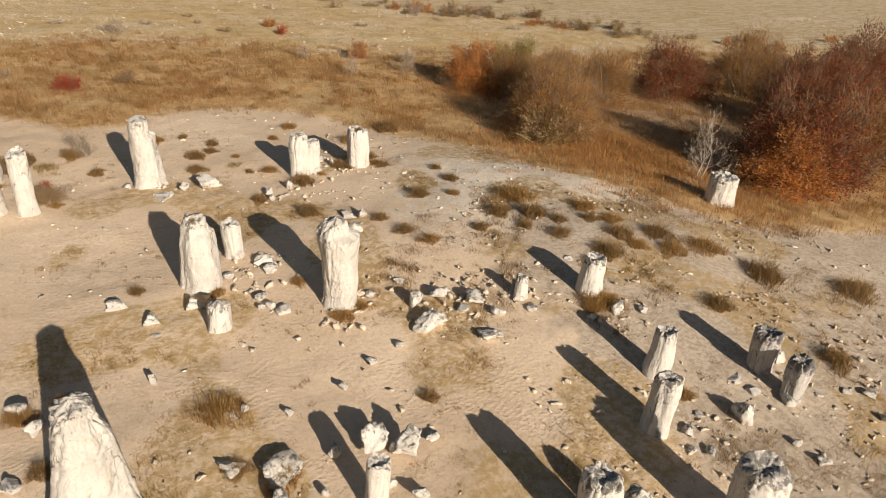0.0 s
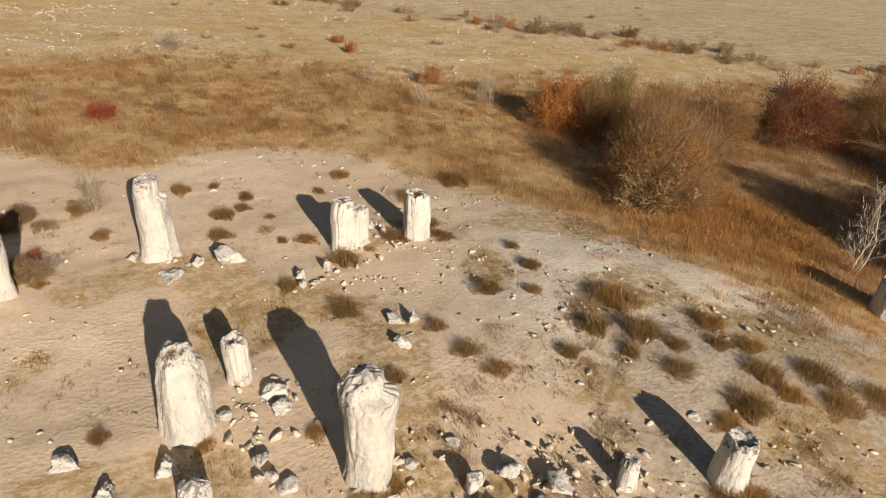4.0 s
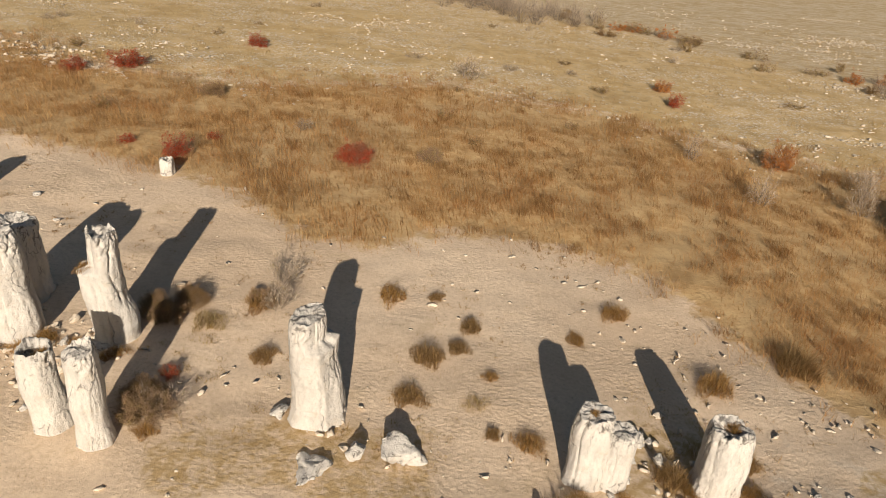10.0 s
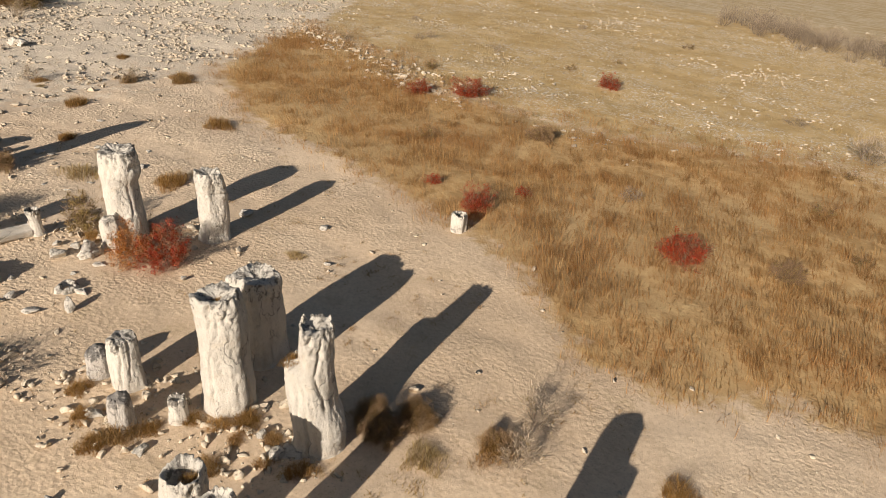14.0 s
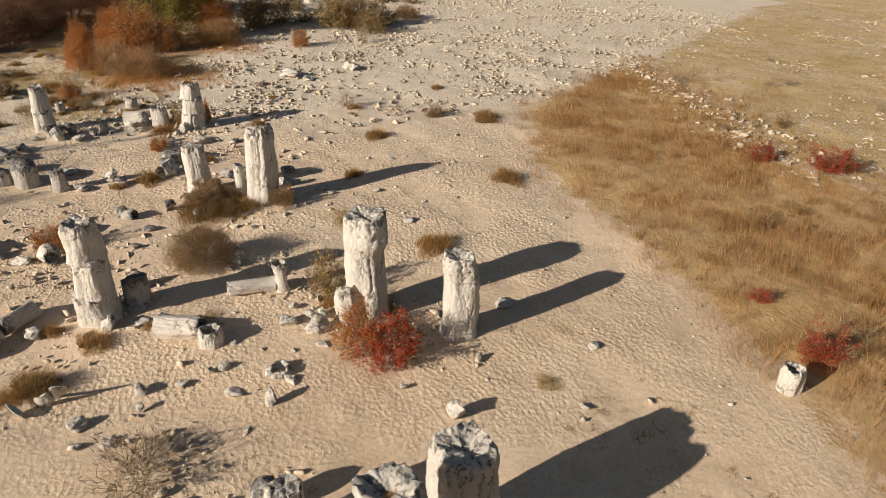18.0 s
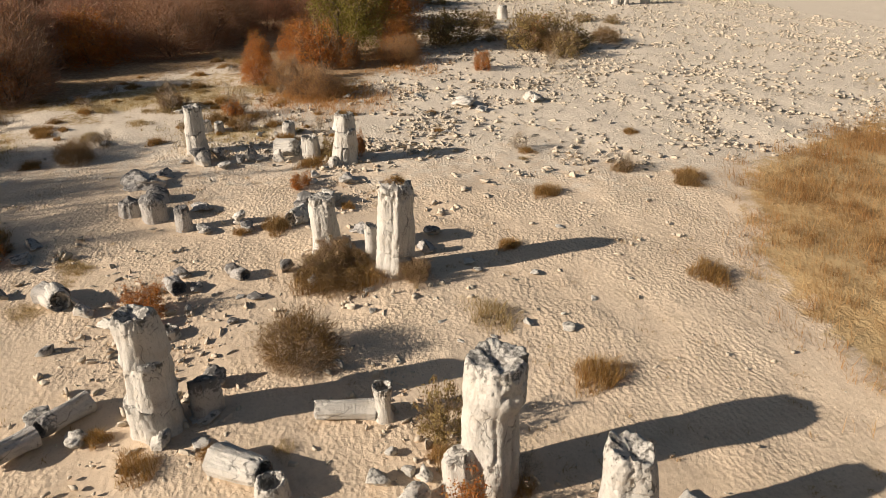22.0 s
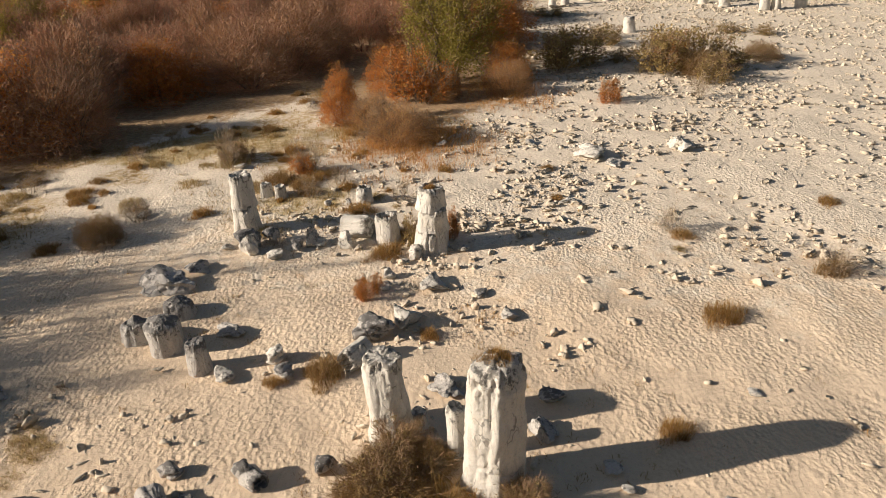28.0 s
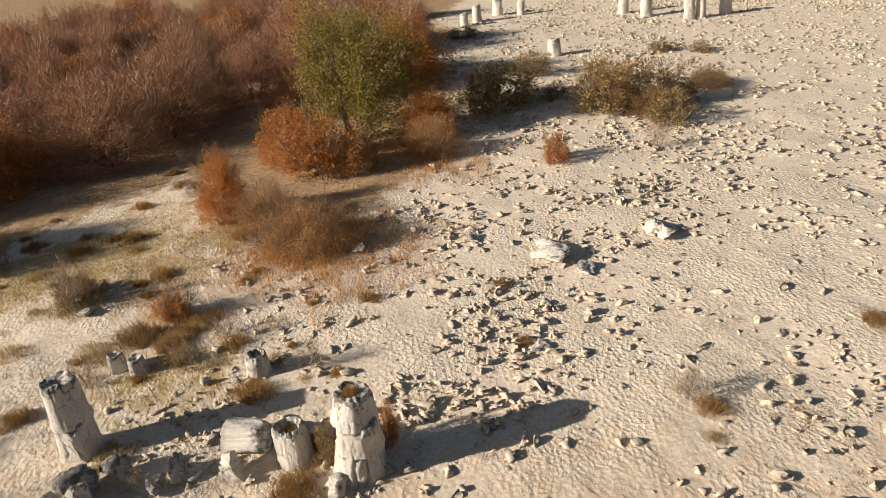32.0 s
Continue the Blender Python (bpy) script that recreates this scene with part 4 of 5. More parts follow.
# ---------------------------------------------------------------- trees
for k, (x, y, h, w) in enumerate([(32.4, 50.8, 4.8, 5.2)]):
    WOOD_ORANGE.put(x, y, w, h, k)
OAK.put(37.3, 51.0, 4.5, 4.2, 0, "small tree with yellowing green leaves")
for k, (x, y, h, w) in enumerate([(30.6, 37.1, 5.2, 7.0), (33.4, 39.8, 5.0, 6.0), (41.4, 44.0, 4.6, 5.6), (36.5, 44.5, 4.6, 5.0), (38.6, 47.0, 4.4, 5.0), (34.2, 47.6, 4.6, 4.8), (34.0, 43.0, 4.8, 5.0)]):
    EAST_BROWN.put(x, y, w, h, k, group="thicket east of the standing stones")
for k, (x, y, h, w) in enumerate([(49.4, 43.9, 5.4, 7.4), (40.9, 24.4, 6.8, 8.8), (45.5, 23.5, 6.0, 7.0), (68.2, 38.1, 7.2, 8.4), (60, 36, 6.2, 8.0), (53, 34, 5.2, 7.0), (57, 42, 5.0, 7.0), (57.5, 29, 5.0, 6.5), (51, 28, 6, 7.5), (60, 26, 6.5, 8), (63, 46, 5.5, 7), (72, 29, 7, 8), (76, 38, 6.5, 8), (70, 18, 7, 9), (54, 18, 6, 7), (82, 26, 7, 9)]):
    (EAST_MAROON, EAST_MAROON, EAST_BROWN, EAST_MAROON)[k % 4].put(x, y, w, h, k, group="thicket east of the standing stones")
BARE.put(34.4, 26.8, 3.1, 4.4, 0)
WOOD_ORANGE.put(38.7, 23.6, 6.0, 4.2, 1, "golden-orange tree at the thicket's edge", "thicket east of the standing stones")
BUSH_OLIVE.put(29.3, 35.6, 4.2, 2.6, 1, "low golden-olive scrub at the thicket's foot", "thicket east of the standing stones")
RUST_SHRUB.put(31.6, 35.6, 3.6, 2.4, 0, "rust-leaved scrub at the thicket's foot", "thicket east of the standing stones")

for k, (x, y, h, w) in enumerate([(-72.5, 47.2, 9.0, 9.2), (-84.0, 47.4, 6.5, 5.5), (-100, 12, 8.0, 6.0)]):
    OAK.put(x, y, w, h, k)
OAK.put(-84.5, 9.8, 7.0, 8.2, 1)
BARE.put(-63.5, 21.3, 5.2, 4.4, 1, "bare grey-green spreading tree at the wood's edge")
for k, (x, y, h, w) in enumerate([(-70.5, 51.6, 4.0, 4.5), (-62.0, 38.6, 3.8, 3.0), (-69.5, 42.5, 4.2, 4.4)]):
    WOOD_ORANGE.put(x, y, w, h, k, group="trees at the wood's edge")
for k, (x, y, h, w) in enumerate([(-56.8, 42.4, 2.4, 5.0), (-60.0, 40.8, 2.4, 3.4), (-67.0, 51.0, 2.6, 3.8), (-66.5, 46.0, 2.4, 3.6)]):
    RUST_SHRUB.put(x, y, w, h, k, "low rust-brown thicket at the wood's edge", "trees at the wood's edge")
# unseen trees south of the view, placed so their shade crosses the sand
for k, (x, y, h, w) in enumerate([(-45, 16, 7, 5.5), (-40, 16.5, 7.5, 5), (-35.5, 17, 6.5, 5), (-30, 12, 6.5, 6), (-45.5, 14.0, 8.0, 6.0), (-33.0, 14.5, 8.0, 6)]):
    WOOD_BROWN.put(x, y, w, h, k, "unseen tree that shades the western sand", "trees of the western wood")
# unseen as well: bare and over-tall, for thin streaks of shade further north
for k, (x, y, h, w) in enumerate([(-42.0, 15.0, 11.0, 7), (-37.4, 15.5, 10.5, 6.5), (-39.6, 13.0, 12.0, 7)]):
    BARE.put(x, y, w, h, k, "unseen tall bare grey tree that streaks the western sand with shade", "trees of the western wood")
wood = random.Random(5)
for k in range(170):
    for _ in range(40):
        x, y = wood.uniform(-128, -46), wood.uniform(-14, 60)
        if in_wood(x, y)[0] > 2.5 and not (-80 < x < -58 and 38 < y < 56):
            break
    kind = (WOOD_BROWN, WOOD_MAROON, WOOD_MAROON, WOOD_ORANGE, WOOD_BROWN, BARE if k % 15 == 5 else WOOD_MAROON)[k % 6]
    kind.put(x, y, wood.uniform(6, 9.5), wood.uniform(4.6, 7.2), k, group="trees of the western wood")


# ---------------------------------------------------------------- boulders and tussocks by place
def lay_boulders(seed, material, label, places):
    grow_by = 1.3 if material is LIME_GREY else 1.1
    for k, (x, y, w, h) in enumerate(places):
        boulder(x, y, w * grow_by, h * grow_by, seed + k, material, label)


def lay_tussocks(seed, places):
    for k, (x, y, w) in enumerate(places):
        pool = (TUFTS, TUFTS, TUFTS_GOLD, TUFTS, TUFTS_PALE)[(seed + k) % 5] if x < 12 else TUFTS
        text = {0: "brown dry grass tussock rooted in pale sand", 1: "golden dry grass tussock rooted in pale sand", 2: "pale straw grass tussock on the sand"}
        tussock(x, y, w * (1.3 if x > 12 else 1.1), seed + k, pool, text[(pool is TUFTS_GOLD) + 2 * (pool is TUFTS_PALE)])


lay_boulders(0, LIME_ROUGH, "pale limestone boulder resting on the sand", [(0.8, 24.9, 0.81, 0.72), (1.8, 23.3, 0.7, 0.89), (1.8, 22.4, 0.45, 0.35), (3.4, 23.7, 0.77, 1.05), (6.7, 26.1, 0.83, 0.86), (6.8, 25.3, 0.65, 0.59), (5.8, 23.3, 0.56, 0.57), (5.7, 22.6, 0.29, 0.37), (6.0, 22.5, 0.39, 0.49), (6.4, 22.0, 0.62, 0.48), (7.7, 26.2, 0.41, 0.32), (11.7, 28.5, 0.8, 0.63), (12.4, 28.3, 0.66, 0.8), (11.4, 26.9, 0.72, 0.77), (11.0, 18.8, 1.15, 1.11), (11.1, 20.3, 0.59, 0.9), (12.3, 20.2, 0.8, 0.79), (13.3, 19.4, 0.83, 0.78), (18.1, 16.3, 0.51, 0.88), (12.7, 17.1, 0.91, 0.59), (19.2, 15.9, 0.4, 0.42), (18.7, 20.1, 0.44, 0.21), (9.8, 21.6, 0.45, 0.37), (11.3, 22.0, 0.42, 0.38)])
lay_boulders(30, LIME_ROUGH, "pale limestone boulder resting on the sand", [(8.9, 22.2, 0.37, 0.37), (7.9, 24.2, 0.47, 0.38), (5.2, 25.5, 0.47, 0.38), (8.2, 17.8, 0.45, 0.41), (9.4, 18.2, 0.43, 0.47)])
lay_boulders(60, LIME_ROUGH, "pitted grey limestone boulder with dark lichen", [(13.7, 18.2, 0.62, 0.8), (12.6, 19.1, 0.59, 0.61), (15.1, 17.9, 0.51, 0.37), (16.9, 16.4, 0.39, 0.37)])
lay_boulders(90, LIME_ROUGH, "pale limestone block half sunk in sand and grass", [(2.6, 15.0, 0.73, 0.76), (5.4, 14.3, 0.43, 0.71), (6.4, 12.6, 0.4, 0.66), (7.1, 11.9, 0.5, 0.76), (4.7, 13.1, 0.31, 0.44), (8.3, 13.7, 0.52, 0.46), (-2.8, 16.9, 0.6, 0.42), (-2.6, 20.0, 0.6, 0.62), (-2.2, 19.0, 0.5, 0.65), (1.3, 19.9, 0.26, 0.65), (3.2, 17.2, 0.53, 0.39), (3.6, 17.3, 0.25, 0.41), (4.8, 16.6, 0.36, 0.39), (7.4, 13.5, 0.83, 1.41), (16.9, 10.8, 0.41, 0.29), (16.0, 10.4, 0.47, 0.43), (15.6, 9.8, 0.35, 0.36), (16.1, 9.4, 0.42, 0.36), (6.8, 17.0, 0.37, 0.43)])
lay_boulders(120, LIME_ROUGH, "pitted grey limestone boulder with dark lichen", [(3.8, 14.4, 1.17, 0.87), (3.5, 13.2, 0.6, 0.91), (6.6, 14.2, 0.87, 1.26), (18.3, 10.1, 0.78, 1.09), (19.6, 11.5, 0.6, 0.46), (20.3, 9.9, 0.58, 0.6), (23.1, 9.5, 0.49, 0.39), (21.8, 9.7, 0.36, 0.38), (23.8, 8.9, 0.53, 0.39), (23.1, 8.0, 0.46, 0.43), (18.9, 8.5, 0.33, 0.44), (19.1, 7.6, 0.39, 0.48), (22.1, 11.7, 0.63, 1.04), (19.6, 10.8, 0.47, 0.5)])
lay_boulders(150, LIME, "white limestone block at a column's foot", [(6.45, 35.5, 1.25, 1.35), (5.3, 35.5, 0.85, 0.95), (9.1, 33.1, 0.46, 0.7), (10.4, 33.4, 0.38, 0.69)])
lay_boulders(180, LIME_ROUGH, "pale limestone boulder resting on the sand", [(4.2, 34.7, 1.15, 1.0), (9.1, 32.4, 0.37, 0.42), (9.6, 32.5, 0.38, 0.32), (13.4, 37.0, 0.52, 0.59), (13.0, 36.2, 0.36, 0.35), (13.8, 36.1, 0.36, 0.6), (2.7, 36.8, 0.54, 0.39), (11.7, 33.7, 0.26, 0.33), (12.7, 35.3, 0.28, 0.39), (12.3, 34.7, 0.27, 0.34), (13.7, 36.9, 0.26, 0.43), (18.0, 35.3, 0.25, 0.23), (18.9, 35.4, 0.28, 0.23)])
lay_boulders(210, LIME_ROUGH, "pitted grey limestone boulder with dark lichen", [(-15.6, 48.1, 0.61, 0.5), (-7.0, 36.6, 0.39, 0.35), (-9.1, 36.7, 0.42, 0.41), (-3.9, 38.9, 0.64, 0.52), (-4.1, 38.5, 0.54, 0.52)])
lay_boulders(240, LIME_ROUGH, "pale limestone boulder resting on the sand", [(-9.3, 36.6, 0.32, 0.52), (-4.9, 38.8, 0.32, 0.42), (-7.0, 38.0, 0.3, 0.21), (-4.3, 39.8, 0.4, 0.43), (-7.3, 34.3, 0.2, 0.29), (-4.4, 35.8, 0.25, 0.3)])
lay_boulders(270, LIME_ROUGH, "pale limestone boulder resting on the sand", [(-20.5, 35.6, 0.6, 0.86), (-20.3, 36.5, 0.54, 0.48), (-18.9, 41.4, 0.37, 0.45), (-18.0, 41.7, 0.36, 0.44), (-16.3, 40.5, 0.25, 0.25), (-13.1, 42.8, 0.22, 0.26), (-11.2, 43.5, 0.5, 0.86), (-11.9, 49.2, 0.43, 0.17), (-9.8, 47.0, 0.29, 0.33), (-17.7, 39.0, 0.24, 0.32), (-23.8, 47.0, 0.42, 0.53)])
lay_boulders(300, LIME_ROUGH, "pitted grey limestone boulder with dark lichen", [(-21.4, 36.7, 0.71, 0.56), (-16.2, 41.5, 0.41, 0.42), (-22.4, 32.2, 0.71, 0.65), (-27.9, 32.3, 0.64, 0.74)])
lay_boulders(330, LIME_GREY, "dark grey rounded limestone boulder", [(-39.9, 32.9, 1.6, 1.5), (-41.3, 33.8, 1.0, 0.7), (-34.0, 29.2, 0.66, 0.6), (-32.9, 29.2, 0.79, 0.46), (-31.8, 29.9, 0.38, 0.3), (-32.3, 42.6, 0.88, 0.55), (-31.4, 45.4, 0.63, 0.63), (-30.1, 44.9, 0.65, 0.61), (-37.6, 44.3, 0.48, 0.32)])
lay_boulders(360, LIME_ROUGH, "pitted grey limestone boulder with dark lichen", [(-35.9, 40.5, 0.9, 1.0), (-33.9, 40.2, 0.59, 1.0), (-38.5, 42.8, 1.1, 0.8), (-39.4, 41.2, 0.5, 0.66), (-36.0, 45.1, 0.69, 0.51), (-34.6, 37.5, 0.6, 0.66), (-33.8, 37.8, 0.59, 0.46), (-27.9, 37.5, 0.42, 0.35), (-28.6, 46.2, 0.53, 0.32), (-27.3, 35.8, 0.35, 0.4)])
lay_boulders(390, LIME_ROUGH, "pale limestone boulder resting on the sand", [(-33.8, 36.0, 0.58, 0.48), (-27.9, 46.5, 0.34, 0.31), (-27.2, 48.5, 0.42, 0.31), (-27.2, 42.1, 0.41, 0.3), (-25.8, 42.0, 0.31, 0.29), (-24.5, 44.2, 0.32, 0.28), (-24.0, 48.4, 0.23, 0.37), (-23.2, 48.3, 0.49, 0.37), (-24.8, 49.9, 0.3, 0.27), (-30.8, 51.0, 0.49, 0.23), (-23.3, 44.5, 0.28, 0.27), (-28.3, 43.5, 0.52, 0.31), (-23.3, 45.7, 0.28, 0.24)])
lay_boulders(420, LIME_ROUGH, "pitted grey limestone boulder with dark lichen", [(-42.7, 35.5, 0.91, 1.35), (-42.1, 36.6, 0.88, 0.74), (-42.7, 37.2, 0.6, 0.59), (-43.1, 38.2, 0.82, 0.6), (-43.3, 34.5, 0.61, 0.43), (-42.6, 39.4, 0.84, 1.1), (-40.9, 42.2, 0.5, 0.73), (-38.6, 41.0, 0.52, 0.47), (-47.7, 29.8, 0.7, 0.58), (-40.5, 41.8, 0.38, 0.34)])
lay_boulders(450, LIME_GREY, "dark grey rounded limestone boulder", [(-43.2, 35.4, 0.92, 1.14), (-43.6, 36.3, 0.7, 0.89), (-42.7, 37.4, 0.55, 0.63), (-43.0, 38.0, 0.59, 0.94)])
lay_boulders(480, LIME_ROUGH, "pitted grey limestone boulder with dark lichen", [(-51.7, 58.0, 1.19, 1.15), (-51.4, 52.5, 1.55, 1.11), (-49.9, 53.3, 0.91, 0.49), (-54.4, 49.8, 0.77, 0.43), (-55.3, 44.8, 0.76, 0.63), (-53.7, 45.6, 0.78, 0.61), (-45.4, 49.7, 0.77, 0.39), (-47.2, 38.5, 0.34, 0.47), (-46.9, 39.5, 0.34, 0.51), (-41.0, 42.3, 0.59, 0.81), (-53.9, 33.4, 0.78, 0.59), (-67.6, 36.2, 0.6, 0.53), (-41.2, 44.2, 0.46, 0.41)])
lay_tussocks(0, [(5.2, 43.8, 1.1), (6.9, 44.0, 0.6), (13.8, 44.1, 0.9), (1.5, 39.3, 0.8), (-0.9, 40.9, 1.2), (6.9, 40.1, 1.2), (7.9, 40.8, 0.8), (9.0, 39.4, 0.6), (6.5, 38.0, 1.0), (8.6, 38.0, 0.9), (9.1, 36.7, 0.5), (10.2, 36.4, 0.9), (12.1, 42.1, 0.6), (8.3, 42.2, 0.8), (16.6, 40.1, 1.1), (16.4, 34.6, 0.7), (11.3, 33.8, 1.3), (16.4, 36.4, 0.7), (8.5, 32.5, 0.9), (20.0, 41.9, 1.4), (18.8, 32.5, 0.6), (14.1, 35.5, 0.9), (0.5, 42.3, 1.2), (10.2, 29.8, 1.1), (16.0, 29.2, 0.9), (17.6, 28.4, 0.6), (18.4, 25.2, 1.0), (19.8, 24.3, 1.3), (22.8, 24.1, 1.0), (20.5, 23.2, 0.8)])
lay_tussocks(30, [(22.1, 22.8, 0.8), (14.0, 24.3, 0.8), (20.2, 26.6, 1.5), (18.6, 30.4, 0.8), (13.0, 27.5, 0.7), (13.4, 25.7, 0.8), (16.7, 24.2, 0.6), (18.7, 23.4, 0.6), (10.6, 25.3, 0.8), (24.4, 20.4, 1.3), (24.0, 19.0, 1.2), (25.7, 18.7, 1.5), (20.7, 19.9, 1.2), (22.6, 19.9, 0.8), (19.5, 19.5, 0.8), (22.5, 21.0, 1.1), (23.2, 22.4, 0.8), (19.7, 22.0, 0.9), (22.6, 15.0, 1.1), (17.8, 17.0, 1.2), (2.9, 17.4, 1.6), (9.2, 15.3, 0.6), (3.8, 14.2, 1.4), (2.7, 14.9, 0.8), (30.2, 13.7, 1.5), (-2.6, 19.7, 0.9), (-2.1, 17.1, 0.8), (17.2, 11.7, 0.6), (1.6, 25.7, 0.7), (24.4, 10.7, 1.1)])
lay_tussocks(60, [(26.8, 16.0, 1.5), (7.6, 23.8, 0.7), (-35.3, 60.2, 1.6), (-25.4, 55.0, 1.7), (-24.5, 45.9, 2.0), (-20.6, 48.1, 1.6), (-34.7, 52.0, 1.4), (-19.8, 35.1, 1.1), (-18.2, 33.3, 1.3), (-11.2, 46.7, 0.7), (-29.6, 48.3, 0.9), (-28.3, 40.3, 1.9), (-27.9, 41.9, 1.9), (-34.4, 59.6, 1.4), (-19.6, 38.7, 0.7), (-40.8, 53.2, 1.0), (-5.1, 37.2, 0.7), (-5.6, 39.0, 0.9), (-7.9, 36.6, 1.1), (-39.7, 52.6, 0.6), (-37.1, 57.4, 1.2), (-33.6, 39.0, 1.4), (-33.4, 37.5, 0.6), (-41.4, 41.1, 1.4), (-54.5, 32.7, 2.0), (-43.0, 41.8, 1.0), (-34.8, 27.4, 1.9)])
lay_tussocks(90, [(-39.7, 24.6, 1.5), (-45.9, 49.3, 0.6), (-50.8, 44.5, 0.9), (-43.0, 60.9, 1.0), (-51.7, 31.1, 1.3), (-49.9, 49.8, 0.7), (-51.1, 35.8, 1.7), (-51.0, 37.7, 1.5)])
log_stone(-19.4, 37.1, 1.45, 0.78, 140, 80, "toppled limestone column with a hollow dark end", LIME_ROUGH)
log_stone(-20.5, 41.2, 1.6, 0.55, -7, 81, "toppled rough limestone column in shade", LIME_ROUGH)
log_stone(-22.65, 33.4, 1.4, 0.6, 49, 82, "long toppled limestone column half in sand", LIME_GREY)
log_stone(-21.45, 32.35, 1.2, 0.58, 43, 83, "toppled limestone drum half in sand", LIME_GREY)
log_stone(-29.3, 30.8, 1.0, 0.75, 141, 84, "dark hollow toppled limestone drum", LIME_GREY)
log_stone(-43.9, 39.5, 1.15, 1.0, 150, 85, "toppled pale limestone drum", LIME_ROUGH, hollow=False)
column(-36.0, 33.75, 1.35, 1.05, 110, "thick grey limestone stump with a flat top", LIME_GREY, top="dome", taper=-0.05, flutes=0.8)
column(-34.65, 35.1, 1.15, 0.66, 111, "small grey limestone stump cracked across", LIME_GREY, top="flat", cracks=((0.6, 0.05, 0.1),))
column(-38.1, 33.7, 0.85, 1.0, 112, "low rounded grey limestone stump", LIME_GREY, top="dome", flutes=0.7)
column(-36.7, 32.6, 0.95, 0.9, 113, "rounded grey limestone stump", LIME_GREY, top="dome", flutes=0.8)
boulder(-36.5, 35.75, 0.9, 0.5, 114, LIME_GREY, "flat dark limestone slab lying on sand", stretch=1.3, yaw=40)
boulder(-35.5, 40.55, 1.35, 1.5, 115, LIME_GREY, "pitted grey limestone boulder leaning on another")
boulder(-36.2, 41.6, 1.05, 1.3, 116, LIME_ROUGH, "pale limestone slab tilted on its edge", tilt=25, stretch=1.1, yaw=20)
log_stone(-34.4, 40.2, 0.9, 0.75, 50, 117, "short toppled limestone drum half in sand", LIME_ROUGH)
boulder(-34.65, 37.45, 0.72, 0.95, 118, LIME_ROUGH, "upright pale limestone block on sand")
boulder(-33.75, 37.85, 0.66, 0.75, 119, LIME_GREY, "grey limestone block on sand")
boulder(-34.1, 36.0, 0.65, 0.6, 120, LIME_ROUGH, "pale limestone boulder resting on the sand")
boulder(-30.0, 35.4, 0.6, 0.75, 121, LIME_GREY, "grey limestone block on sand")
boulder(-29.6, 37.3, 0.55, 0.9, 122, LIME_GREY, "jagged grey limestone block on sand")
boulder(-52.0, 57.9, 1.3, 1.25, 123, LIME_ROUGH, "large ragged limestone boulder among field stones")
boulder(-51.9, 52.7, 1.5, 1.0, 124, LIME_ROUGH, "large ragged limestone boulder among field stones", stretch=1.3)

# broken shells, slabs and blocks between the fallen columns
def slab(x, y, length, height, yaw, lean, seed, label):
    ob = boulder(x, y, 0.6, 1.0, seed, LIME_ROUGH, label, "leaning limestone slabs")
    ob.matrix_basis = pose(x, y, ground_at(x, y) + height * 0.32, lean, 0, yaw) @ Matrix.Diagonal((length, 0.2, height, 1))
    return ob


log_stone(-29.0, 31.2, 0.8, 0.85, 115, 130, "hollow broken limestone drum lying on sand", LIME_ROUGH)
log_stone(-29.1, 35.1, 0.6, 0.6, 120, 131, "small hollow dark limestone drum", LIME_GREY)
log_stone(-26.9, 34.2, 0.6, 0.66, 100, 132, "small hollow limestone shell behind a column", LIME_ROUGH)
log_stone(-29.5, 37.4, 0.5, 0.5, 130, 133, "small hollow dark limestone drum", LIME_GREY)
column(-25.9, 35.3, 0.5, 0.66, 134, "low limestone ring half buried in sand", LIME_ROUGH, top="hollow")
column(-15.5, 39.8, 0.5, 0.7, 135, "low limestone ring half buried in sand", LIME_ROUGH, top="hollow")
for k, (x, y, w, h) in enumerate([(-28.8, 36.0, 0.72, 0.6), (-30.0, 35.5, 0.54, 0.5), (-25.8, 31.6, 0.55, 0.6), (-27.7, 38.1, 0.62, 0.45), (-26.2, 37.3, 0.42, 0.45), (-22.9, 36.9, 0.78, 1.1), (-29.8, 29.2, 0.75, 0.7), (-22.9, 40.5, 0.42, 0.6), (-29.6, 39.2, 0.62, 0.8), (-28.0, 40.1, 0.5, 1.0)]):
    boulder(x, y, w, h, 940 + k, LIME_GREY, "pitted grey limestone block on sand")
for k, (x, y, w, h) in enumerate([(-14.9, 40.0, 0.45, 0.6), (-14.2, 39.2, 0.42, 0.8), (-15.2, 38.3, 0.6, 0.5), (-16.5, 38.3, 0.5, 0.45), (-16.6, 38.0, 0.4, 0.4), (-16.6, 35.9, 0.5, 0.5), (-16.3, 37.1, 0.5, 0.4), (-15.8, 35.9, 0.28, 0.35), (-15.9, 34.3, 0.6, 0.5), (-14.8, 34.9, 0.48, 0.5), (-15.0, 34.1, 0.38, 0.45), (-17.2, 41.6, 0.85, 1.1), (-18.0, 40.9, 0.7, 0.7), (-21.2, 33.4, 0.65, 0.6), (-17.8, 42.1, 0.5, 0.6), (-27.1, 33.3, 0.8, 0.5)]):
    boulder(x, y, w, h, 960 + k, LIME_ROUGH, "small broken limestone block on trodden sand")
slab(-17.2, 33.5, 0.5, 0.9, 75, 20, 980, "thin limestone slab leaning in the sand")
slab(-17.3, 34.0, 0.7, 1.0, 80, 35, 981, "thin limestone slab leaning in the sand")
slab(-17.0, 32.9, 0.9, 0.55, 20, 40, 982, "thin limestone slab leaning in the sand")
slab(-28.5, 32.0, 0.8, 0.55, 30, 35, 983, "thin limestone slab leaning in the sand")
